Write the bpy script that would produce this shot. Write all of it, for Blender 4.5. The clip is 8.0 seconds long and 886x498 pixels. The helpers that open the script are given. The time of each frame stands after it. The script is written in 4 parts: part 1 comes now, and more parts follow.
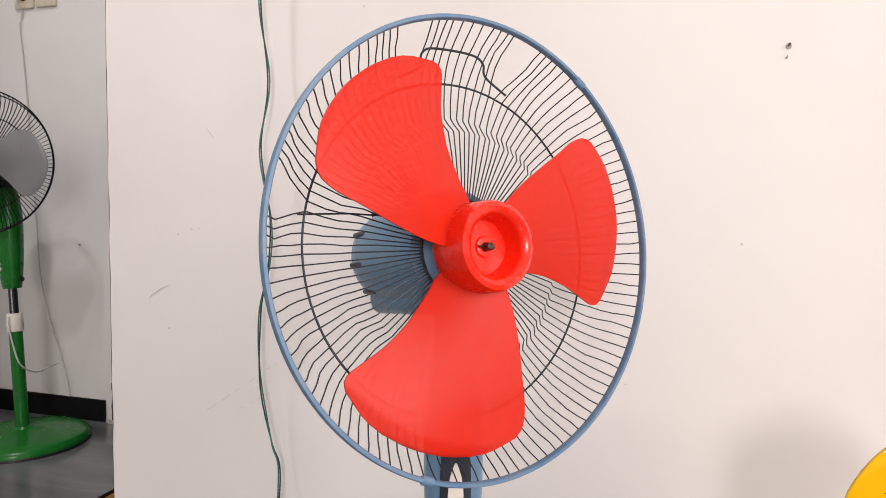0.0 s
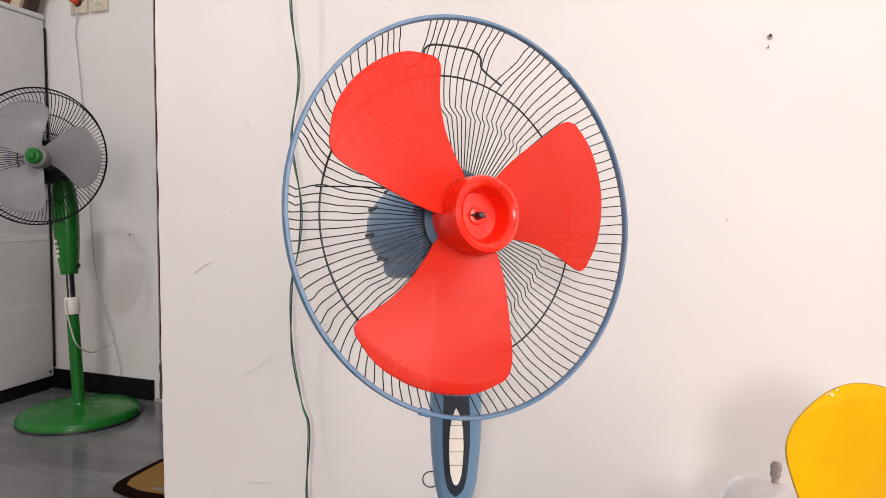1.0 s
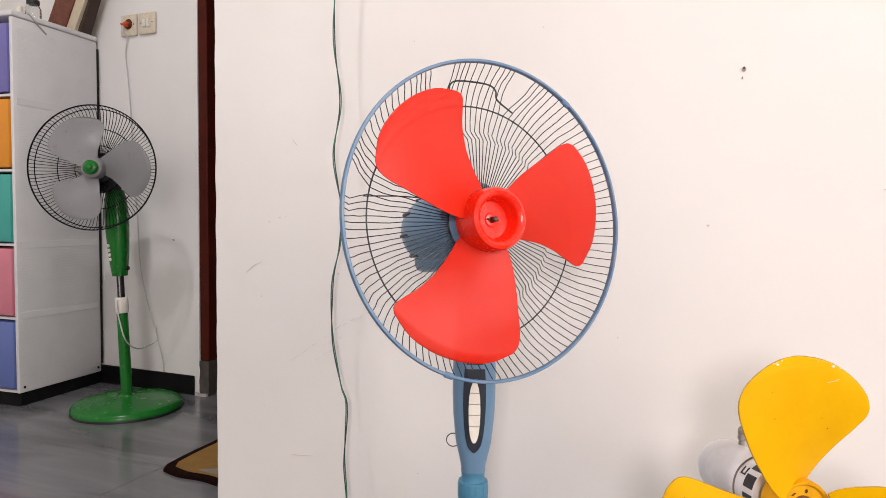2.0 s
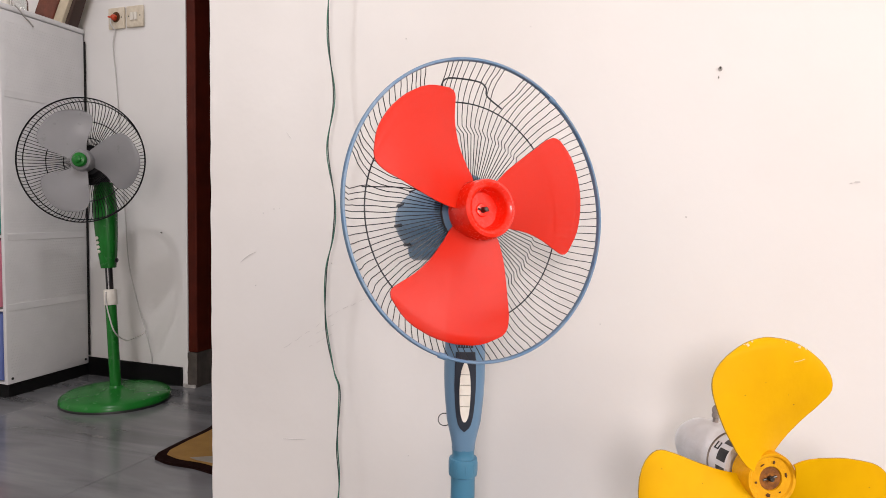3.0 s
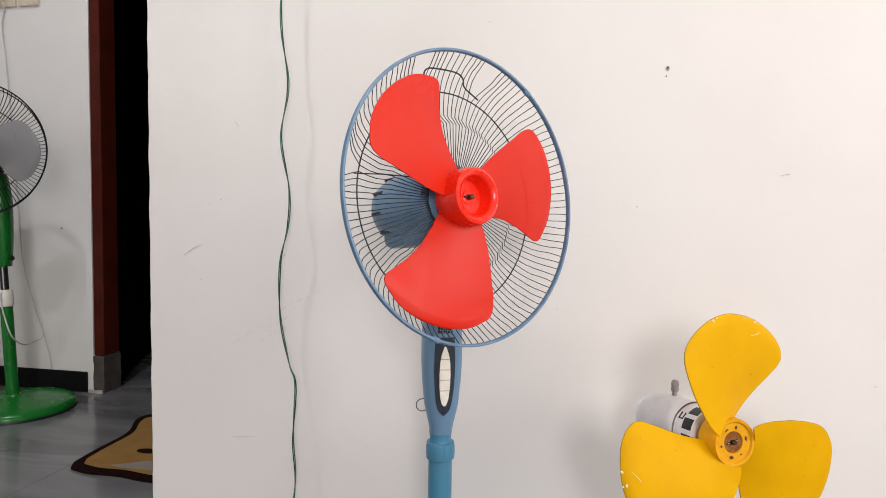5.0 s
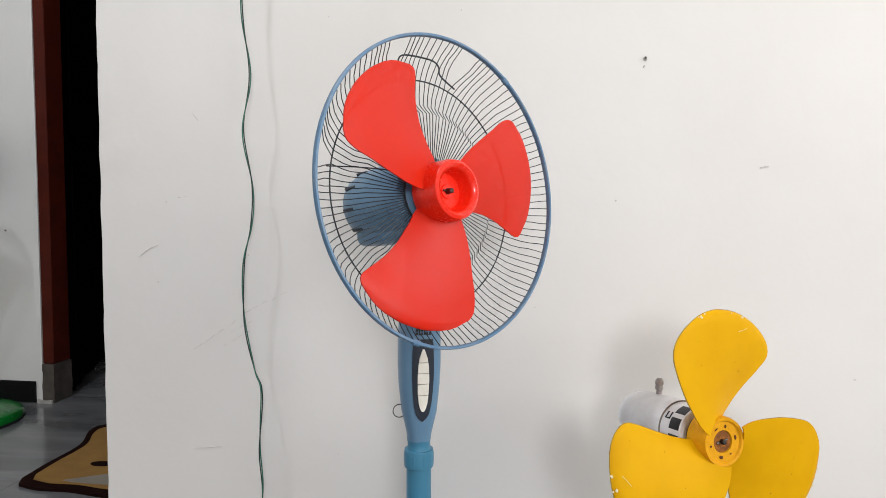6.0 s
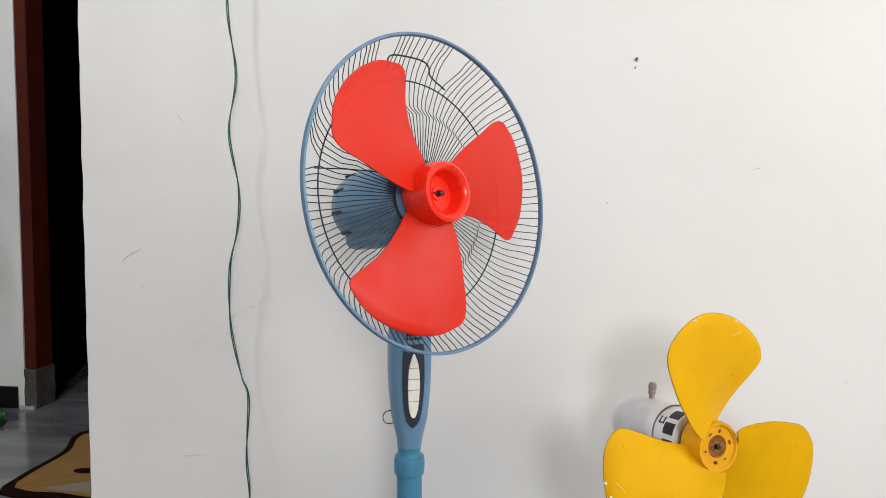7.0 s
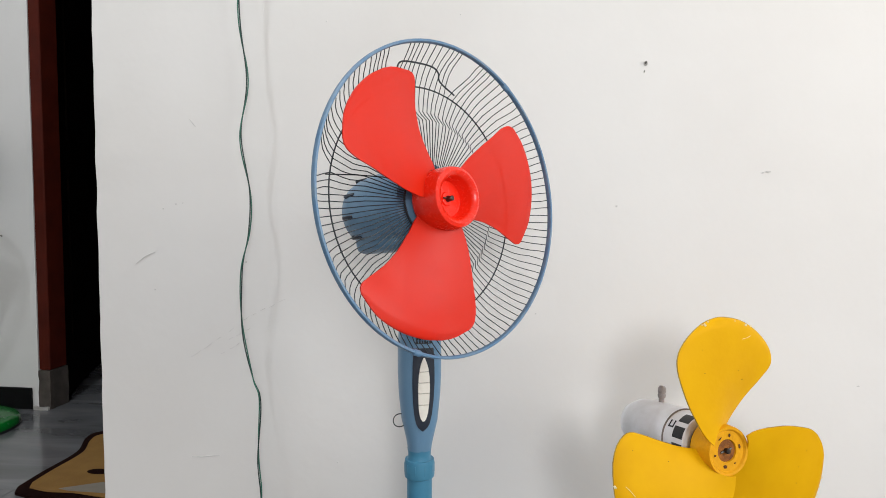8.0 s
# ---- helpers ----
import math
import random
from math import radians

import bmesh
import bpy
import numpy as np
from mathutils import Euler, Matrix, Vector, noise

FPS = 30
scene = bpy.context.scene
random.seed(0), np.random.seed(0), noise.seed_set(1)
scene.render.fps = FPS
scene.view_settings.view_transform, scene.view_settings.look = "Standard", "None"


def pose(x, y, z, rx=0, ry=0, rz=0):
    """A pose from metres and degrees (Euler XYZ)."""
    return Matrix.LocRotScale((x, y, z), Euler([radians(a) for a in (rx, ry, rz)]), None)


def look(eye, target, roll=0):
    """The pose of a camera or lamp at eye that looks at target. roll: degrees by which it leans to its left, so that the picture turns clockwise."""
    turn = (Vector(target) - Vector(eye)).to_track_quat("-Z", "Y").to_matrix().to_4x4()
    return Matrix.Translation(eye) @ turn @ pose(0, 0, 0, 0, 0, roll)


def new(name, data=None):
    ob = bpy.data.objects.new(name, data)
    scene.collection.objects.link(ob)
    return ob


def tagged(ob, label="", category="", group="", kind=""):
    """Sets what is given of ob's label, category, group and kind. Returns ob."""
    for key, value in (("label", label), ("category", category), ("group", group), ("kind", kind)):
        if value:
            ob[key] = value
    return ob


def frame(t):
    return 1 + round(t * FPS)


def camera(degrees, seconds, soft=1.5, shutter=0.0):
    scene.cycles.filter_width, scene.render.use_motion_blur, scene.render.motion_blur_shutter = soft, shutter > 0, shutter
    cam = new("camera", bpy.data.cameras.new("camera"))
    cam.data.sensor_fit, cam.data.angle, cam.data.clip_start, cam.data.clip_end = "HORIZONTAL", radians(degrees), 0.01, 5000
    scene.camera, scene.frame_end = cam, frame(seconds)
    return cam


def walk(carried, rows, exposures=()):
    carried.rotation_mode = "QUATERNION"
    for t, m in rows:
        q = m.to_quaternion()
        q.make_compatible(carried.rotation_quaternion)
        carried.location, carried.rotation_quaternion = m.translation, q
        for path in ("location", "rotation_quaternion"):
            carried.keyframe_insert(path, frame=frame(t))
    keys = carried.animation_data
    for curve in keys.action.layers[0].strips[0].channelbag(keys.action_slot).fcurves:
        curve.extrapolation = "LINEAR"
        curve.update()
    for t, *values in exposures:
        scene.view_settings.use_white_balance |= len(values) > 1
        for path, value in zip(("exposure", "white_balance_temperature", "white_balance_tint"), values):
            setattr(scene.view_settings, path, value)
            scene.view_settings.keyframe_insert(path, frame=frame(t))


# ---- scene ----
cam = camera(66.54, 8.0, soft=0.9)
PATH = [
    (0, (0.0912, 0.1769, 0.7989), (-0.4916, 2.0866, 0.6836), 0.59),
    (0.5, (0.1172, 0.1280, 0.7957), (-0.5106, 2.0233, 0.6785), 0.38),
    (1, (0.1582, 0.0980, 0.7764), (-0.5318, 1.9709, 0.6500), 0.41),
    (1.5, (0.2025, 0.0063, 0.7781), (-0.5504, 1.8565, 0.6789), 0.52),
    (2.8, (0.2214, -0.0976, 0.7603), (-0.5060, 1.7622, 0.6509), 0.92),
    (3, (0.2222, -0.1071, 0.7652), (-0.4821, 1.7614, 0.6520), 0.77),
    (3.5, (0.2142, -0.1283, 0.7630), (-0.4246, 1.7635, 0.6492), 0.64),
    (4, (0.1918, -0.1511, 0.7704), (-0.3651, 1.7665, 0.6582), 0.62),
    (4.5, (0.1548, -0.1635, 0.7640), (-0.3169, 1.7766, 0.6479), 0.62),
    (4.7, (0.1333, -0.1639, 0.7560), (-0.3100, 1.7829, 0.6400), 0.72),
    (6, (0.0745, -0.1144, 0.7446), (-0.2116, 1.8614, 0.6253), 0.25),
    (6.5, (0.0712, -0.1019, 0.7432), (-0.1858, 1.8781, 0.6264), 0.15),
    (7, (0.0686, -0.0987, 0.7465), (-0.1822, 1.8821, 0.6310), 0.19),
    (7.5, (0.0718, -0.0925, 0.7495), (-0.1883, 1.8874, 0.6389), 0.11),
    (8, (0.0692, -0.1046, 0.7520), (-0.2097, 1.8726, 0.6386), 0.06),
]
EXPOSURES = [(0.0, -0.18, 6820, 20), (1.5, -0.12, 6820, 20), (3.0, -0.14, 6770, 20), (4.5, -0.21, 6700, 18), (6.0, -0.31, 6280, 11), (8.0, -0.32, 6230, 10)]
walk(cam, [(t, look(eye, target, roll)) for t, eye, target, roll in PATH], EXPOSURES)

# ---- light: overcast daylight through windows beside and behind the camera, plus two added lamps ----
world = bpy.data.worlds.new("sky")
scene.world = world
world.use_nodes = True
sky = world.node_tree.nodes.new("ShaderNodeTexSky")
sky.sky_type, sky.sun_disc = "NISHITA", False
sky.sun_elevation, sky.sun_rotation = radians(50), radians(120)
backing = world.node_tree.nodes["Background"]
backing.inputs["Strength"].default_value = 0.12
world.node_tree.links.new(sky.outputs["Color"], backing.inputs["Color"])
sun_data = bpy.data.lights.new("sun", "SUN")
sun_data.energy, sun_data.angle, sun_data.color = 1.0, radians(12), (1.0, 0.95, 0.88)
new("sun", sun_data).matrix_world = look((4, -3, 6), (0, 0, 0))


def area_lamp(name, eye, target, width, height, watts, colour):
    data = bpy.data.lights.new(name, "AREA")
    data.shape, data.size, data.size_y, data.energy, data.color = "RECTANGLE", width, height, watts, colour
    new(name, data).matrix_world = look(eye, target)


area_lamp("window_light_side", (2.36, -0.55, 1.55), (1.0, -0.45, 1.45), 1.4, 1.4, 67, (1.0, 0.965, 0.885))
area_lamp("window_light_rear", (0.9, -2.66, 1.5), (0.3, 0.0, 0.9), 0.6, 0.85, 50, (1.0, 0.975, 0.94))
# weak fill lamp; the small window it stands in is invented
area_lamp("fill_light_left", (-3.04, -1.15, 1.75), (-1.4, 0.8, 1.0), 0.24, 0.45, 4, (0.98, 1.0, 0.99))
# overhead source inferred from cast shadows; the roof opening round it is made up
area_lamp("overhead_light", (-1.2, 0.52, 2.93), (-1.2, 0.5201, 0.0), 0.11, 0.11, 29, (0.94, 0.985, 1.0))


# ---- materials ----
def shader(name, colour, rough=0.5, metal=0.0, tint=None, scale=8.0, amount=0.5, fine=60.0, bump=0.05, coat=0.0, trans=0.0, ior=1.45, alpha=1.0, vary=0.0, spec=0.5):
    """A surface with stains at one scale and grain with relief at a finer one."""
    m = bpy.data.materials.new(name)
    m.use_nodes = True
    t, b = m.node_tree, m.node_tree.nodes["Principled BSDF"]
    pos = t.nodes.new("ShaderNodeNewGeometry")
    big, small = t.nodes.new("ShaderNodeTexNoise"), t.nodes.new("ShaderNodeTexNoise")
    big.inputs["Scale"].default_value, big.inputs["Detail"].default_value = scale, 5
    small.inputs["Scale"].default_value, small.inputs["Detail"].default_value = fine, 3
    ramp = t.nodes.new("ShaderNodeMapRange")
    ramp.inputs["From Min"].default_value, ramp.inputs["From Max"].default_value = 0.35, 0.75
    ramp.inputs["To Max"].default_value = amount
    mix = t.nodes.new("ShaderNodeMix")
    mix.data_type = "RGBA"
    mix.inputs["A"].default_value = (*colour, 1)
    mix.inputs["B"].default_value = (*(tint or [c * 0.8 for c in colour]), 1)
    rmix = t.nodes.new("ShaderNodeMapRange")
    rmix.inputs["To Min"].default_value, rmix.inputs["To Max"].default_value = max(0.02, rough - 0.08), min(1, rough + 0.08)
    relief = t.nodes.new("ShaderNodeBump")
    relief.inputs["Strength"].default_value, relief.inputs["Distance"].default_value = bump, 0.004
    link = t.links.new
    link(pos.outputs["Position"], big.inputs["Vector"])
    link(pos.outputs["Position"], small.inputs["Vector"])
    link(big.outputs["Fac"], ramp.inputs["Value"])
    link(ramp.outputs["Result"], mix.inputs["Factor"])
    link(small.outputs["Fac"], rmix.inputs["Value"])
    link(small.outputs["Fac"], relief.inputs["Height"])
    out = mix.outputs["Result"]
    if vary:
        info, hue = t.nodes.new("ShaderNodeObjectInfo"), t.nodes.new("ShaderNodeHueSaturation")
        span = t.nodes.new("ShaderNodeMapRange")
        span.inputs["To Min"].default_value, span.inputs["To Max"].default_value = 1 - vary, 1 + vary
        link(info.outputs["Random"], span.inputs["Value"])
        link(span.outputs["Result"], hue.inputs["Value"])
        link(out, hue.inputs["Color"])
        out = hue.outputs["Color"]
    link(out, b.inputs["Base Color"])
    link(rmix.outputs["Result"], b.inputs["Roughness"])
    link(relief.outputs["Normal"], b.inputs["Normal"])
    b.inputs["Specular IOR Level"].default_value = spec
    b.inputs["Metallic"].default_value, b.inputs["Coat Weight"].default_value = metal, coat
    b.inputs["Transmission Weight"].default_value, b.inputs["IOR"].default_value, b.inputs["Alpha"].default_value = trans, ior, alpha
    return m


WALL_PAINT = shader("wall_paint", (0.80, 0.78, 0.76), 0.75, tint=(0.72, 0.69, 0.66), scale=2.6, amount=0.6, fine=17, bump=0.28)
WALL_PAINT_BACK = shader("wall_paint_back", (0.80, 0.79, 0.775), 0.7, tint=(0.72, 0.71, 0.69), scale=3.0, amount=0.5, fine=40, bump=0.12)
CEILING_PAINT = shader("ceiling_paint", (0.8, 0.79, 0.77), 0.85, scale=3, amount=0.3)
TILE = shader("grey_marbled_tile", (0.18, 0.182, 0.19), 0.22, tint=(0.075, 0.075, 0.08), scale=3.4, amount=0.95, fine=30, bump=0.01, coat=0.25, vary=0.06)
# long veins across the tiles
veins = next(n for n in TILE.node_tree.nodes if n.type == "TEX_NOISE" and n.inputs["Detail"].default_value > 4)
stretch = TILE.node_tree.nodes.new("ShaderNodeMapping")
stretch.inputs["Rotation"].default_value = (0, 0, radians(-28))
stretch.inputs["Scale"].default_value = (0.55, 2.3, 1)
veins.inputs["Distortion"].default_value = 0.7
TILE.node_tree.links.new(veins.inputs["Vector"].links[0].from_socket, stretch.inputs["Vector"])
TILE.node_tree.links.new(stretch.outputs["Vector"], veins.inputs["Vector"])
GROUT = shader("grout", (0.12, 0.12, 0.12), 0.85, fine=200, bump=0.3)
SKIRT = shader("black_tile", (0.004, 0.004, 0.0045), 0.55, tint=(0.008, 0.008, 0.008), fine=80, spec=0.2)
PLASTER = shader("rough_plaster", (0.55, 0.53, 0.5), 0.9, tint=(0.3, 0.28, 0.26), scale=25, amount=0.9, fine=120, bump=0.6)
CEMENT = shader("cement", (0.095, 0.08, 0.068), 0.92, tint=(0.045, 0.037, 0.032), scale=18, amount=0.9, fine=110, bump=0.6)
DOOR_WOOD = shader("red_brown_wood", (0.08, 0.011, 0.005), 0.55, tint=(0.048, 0.007, 0.004), scale=14, amount=0.8, fine=70, bump=0.15, spec=0.15)
# near-black albedo stands for the lack of light behind the doorway
ROOM_SHADE = shader("room_shade_black", (0.006, 0.0055, 0.005), 0.95, fine=40, spec=0.0)
# brown taken down to near-black, so the doorway's shade is in the colour
SHADED_WOOD = shader("shade_black_wood", (0.008, 0.004, 0.003), 0.8, tint=(0.004, 0.002, 0.002), scale=14, amount=0.8, fine=70, bump=0.1, spec=0.05)
BLUE = shader("blue_plastic", (0.112, 0.22, 0.345), 0.4, tint=(0.14, 0.235, 0.325), scale=16, amount=0.6, fine=250, bump=0.04)
BLUE_POLE = shader("sky_blue_plastic", (0.046, 0.188, 0.305), 0.38, tint=(0.058, 0.19, 0.285), scale=18, amount=0.6, fine=220, bump=0.04)
RING_BLUE = shader("blue_coated_ring", (0.085, 0.185, 0.32), 0.42, tint=(0.20, 0.27, 0.34), scale=42, amount=0.7, fine=300, bump=0.15)
WIRE = shader("dark_grey_wire", (0.028, 0.034, 0.04), 0.45, metal=0.3, fine=400, bump=0.1)
RED = shader("glossy_red_plastic", (0.86, 0.02, 0.004), 0.26, tint=(0.78, 0.018, 0.004), scale=20, amount=0.5, fine=200, bump=0.02, coat=0.3)
RED_BLADE = shader("red_plastic_blade", (0.74, 0.020, 0.004), 0.36, tint=(0.68, 0.022, 0.006), scale=16, amount=0.5, fine=200, bump=0.02, spec=0.2, alpha=0.79)
BLACK = shader("black_plastic", (0.014, 0.014, 0.016), 0.4, fine=250, bump=0.05)
GUARD_BLACK = shader("black_coated_wire", (0.006, 0.006, 0.007), 0.5, fine=300, bump=0.05, spec=0.2)
NAVY = shader("dark_navy_plastic", (0.02, 0.026, 0.04), 0.35, fine=250, bump=0.05)
IVORY = shader("ivory_plastic", (0.78, 0.75, 0.68), 0.4, tint=(0.62, 0.58, 0.5), scale=60, amount=0.6, fine=300, bump=0.05)
STEEL = shader("steel", (0.55, 0.55, 0.56), 0.28, metal=1.0, fine=300, bump=0.03)
DARK_STEEL = shader("oiled_steel", (0.08, 0.075, 0.07), 0.35, metal=0.9, fine=300, bump=0.05)
YELLOW = shader("yellow_plastic", (0.70, 0.375, 0.0004), 0.48, tint=(0.61, 0.305, 0.0004), scale=14, amount=0.8, fine=180, bump=0.04, spec=0.07)
YELLOW_DIRTY = shader("grimy_yellow_plastic", (0.74, 0.35, 0.004), 0.5, tint=(0.34, 0.13, 0.006), scale=55, amount=0.35, fine=200, bump=0.2, spec=0.2)
RUST = shader("rusty_grime", (0.12, 0.04, 0.008), 0.8, tint=(0.04, 0.015, 0.006), scale=90, amount=0.9, fine=300, bump=0.4)
RUST_ORANGE = shader("rust_orange_grime", (0.30, 0.10, 0.008), 0.75, tint=(0.10, 0.03, 0.006), scale=120, amount=0.9, fine=300, bump=0.4)
WHITE_ENAMEL = shader("white_enamel", (0.82, 0.82, 0.85), 0.4, tint=(0.6, 0.58, 0.57), scale=30, amount=0.6, fine=200, bump=0.08)
GREEN = shader("green_plastic", (0.006, 0.165, 0.022), 0.25, tint=(0.008, 0.125, 0.018), scale=10, amount=0.6, fine=40, bump=0.004, spec=0.35)
GREY_BLADE = shader("smoky_grey_plastic", (0.30, 0.30, 0.31), 0.3, tint=(0.24, 0.24, 0.25), scale=6, amount=0.7, fine=30, bump=0.004, alpha=0.76)
CABINET = shader("white_plastic", (0.66, 0.66, 0.665), 0.5, tint=(0.58, 0.58, 0.585), scale=9, amount=0.6, fine=180, bump=0.06)
GREY_KNOB = shader("grimy_grey_plastic", (0.50, 0.47, 0.48), 0.6, tint=(0.26, 0.22, 0.21), scale=90, amount=0.8, fine=300, bump=0.1)
GAP = shader("gap_shade_black", (0.01, 0.01, 0.01), 0.9)
CORD_GREEN = shader("green_cable_sheath", (0.018, 0.14, 0.095), 0.4, tint=(0.01, 0.06, 0.045), scale=60, amount=0.8, fine=300)
CORD_DARK = shader("black_cable_sheath", (0.010, 0.035, 0.03), 0.5, fine=300)
CORD_WHITE = shader("white_cable_sheath", (0.62, 0.61, 0.59), 0.5, fine=300)
CREAM = shader("aged_cream_plastic", (0.70, 0.63, 0.51), 0.4, tint=(0.5, 0.42, 0.3), scale=50, amount=0.6, fine=300)
ORANGE = shader("orange_red_plastic", (0.62, 0.07, 0.02), 0.4, fine=300)
BROWN = shader("brown_leather", (0.20, 0.055, 0.032), 0.5, tint=(0.05, 0.02, 0.012), scale=30, amount=0.7, fine=140, bump=0.2)
PAPER = shader("cream_paper", (0.62, 0.54, 0.4), 0.8, tint=(0.5, 0.42, 0.3), scale=40, amount=0.6, fine=300, bump=0.2)
DARKBOOK = shader("dark_brown_board", (0.06, 0.035, 0.028), 0.7, fine=200)
TAUPE = shader("taupe_board", (0.22, 0.19, 0.17), 0.7, fine=200)
MAT_BROWN = shader("dark_brown_pile", (0.014, 0.005, 0.004), 0.95, fine=500, bump=0.8, spec=0.05)
MAT_YELLOW = shader("ochre_pile", (0.31, 0.175, 0.055), 0.95, tint=(0.25, 0.135, 0.045), scale=20, amount=0.7, fine=500, bump=0.8, spec=0.1)
MAT_PALE = shader("pale_grey_pile", (0.28, 0.25, 0.21), 0.95, tint=(0.22, 0.19, 0.15), scale=14, amount=0.9, fine=500, bump=0.8, spec=0.1)
PENCIL = shader("graphite_scratch", (0.56, 0.54, 0.53), 0.85, tint=(0.62, 0.60, 0.58), scale=80, amount=0.9)
CLEAR = shader("clear_glass", (0.9, 0.92, 0.92), 0.05, trans=1.0, amount=0.0, bump=0.0)


# ---- mesh helpers ----
def part(name, bm, material, parent=None, label="", at=None, smooth=True):
    """Links a bmesh as one mesh object under a thing, a part or nothing."""
    me = bpy.data.meshes.new(name)
    bmesh.ops.recalc_face_normals(bm, faces=bm.faces)
    bm.to_mesh(me)
    bm.free()
    me.materials.append(material)
    if smooth:
        for p in me.polygons:
            p.use_smooth = True
        me.set_sharp_from_angle(angle=radians(38))
    ob = new(name, me)
    if parent is not None:
        ob.parent = parent
    if at is not None:
        ob.matrix_basis = at
    if label:
        tagged(ob, label)
    return ob


def thing(name, place, label, category, group="", kind=""):
    ob = new(name)
    ob.empty_display_size = 0.05
    ob.matrix_basis = place if isinstance(place, Matrix) else Matrix.Translation(place)
    return tagged(ob, label, category, group, kind)


def box(lo, hi, bevel=0.0, segments=2, m=None):
    bm = bmesh.new()
    bmesh.ops.create_cube(bm, size=1)
    lo, hi = Vector(lo), Vector(hi)
    for v in bm.verts:
        v.co = Vector([lo[i] + (v.co[i] + 0.5) * (hi[i] - lo[i]) for i in range(3)])
    if bevel:
        bmesh.ops.bevel(bm, geom=list(bm.edges), offset=bevel, segments=segments, affect="EDGES", profile=0.5)
    if m is not None:
        bm.transform(m)
    return bm


def loft(rings, caps=True):
    """Skins closed rings with equal numbers of points."""
    bm = bmesh.new()
    rows = [[bm.verts.new(p) for p in ring] for ring in rings]
    for a, b in zip(rows, rows[1:]):
        for i in range(len(a)):
            j = (i + 1) % len(a)
            bm.faces.new((a[i], a[j], b[j], b[i]))
    if caps:
        bm.faces.new(rows[0])
        bm.faces.new(rows[-1])
    return bm


def lathe(profile, seg=48, m=None, caps=True):
    """Turns (radius, height) pairs round z."""
    rings = [[(r * math.cos(a), r * math.sin(a), h) for a in [2 * math.pi * k / seg for k in range(seg)]] for r, h in profile]
    bm = loft(rings, caps)
    if m is not None:
        bm.transform(m)
    return bm


def tube(points, radius, seg=8, closed=False, m=None, bm=None):
    """Sweeps a round section along points."""
    own = bm is None
    bm = bmesh.new() if own else bm
    pts = [Vector(p) for p in points]
    n, rows, up = len(pts), [], None
    for i, p in enumerate(pts):
        a = pts[(i - 1) % n] if closed or i else p
        b = pts[(i + 1) % n] if closed or i < n - 1 else p
        d = (b - a).normalized()
        if up is None:
            up = Vector((0, 0, 1)) if abs(d.z) < 0.9 else Vector((1, 0, 0))
        side = d.cross(up).normalized()
        up = side.cross(d).normalized()
        r = radius[i] if isinstance(radius, (list, tuple)) else radius
        rows.append([bm.verts.new(p + r * (math.cos(t) * side + math.sin(t) * up)) for t in [2 * math.pi * k / seg for k in range(seg)]])
    pairs = list(zip(rows, rows[1:])) + ([(rows[-1], rows[0])] if closed else [])
    for a, b in pairs:
        for k in range(seg):
            j = (k + 1) % seg
            bm.faces.new((a[k], a[j], b[j], b[k]))
    if not closed:
        bm.faces.new(rows[0])
        bm.faces.new(rows[-1])
    if own and m is not None:
        bm.transform(m)
    return bm


def smooth_path(points, steps=6):
    """Points along a curve through the given ones."""
    pts = [Vector(p) for p in points]
    pts = [2 * pts[0] - pts[1]] + pts + [2 * pts[-1] - pts[-2]]
    out = []
    for a, b, c, d in zip(pts, pts[1:], pts[2:], pts[3:]):
        for k in range(steps):
            t = k / steps
            out.append(0.5 * (2 * b + (c - a) * t + (2 * a - 5 * b + 4 * c - d) * t * t + (3 * b - a - 3 * c + d) * t ** 3))
    return out + [pts[-2]]


def axis_frame(centre, az, el):
    """A frame whose z looks along a fan's axis: az degrees from -y towards +x, el degrees up."""
    a, e = radians(az), radians(el)
    n = Vector((math.sin(a) * math.cos(e), -math.cos(a) * math.cos(e), math.sin(e)))
    u = Vector((math.cos(a), math.sin(a), 0))
    v = n.cross(u)
    m = Matrix((u, v, n)).transposed().to_4x4()
    m.translation = centre
    return m


def interp(x, table):
    return float(np.interp(x, [t[0] for t in table], [t[1] for t in table]))


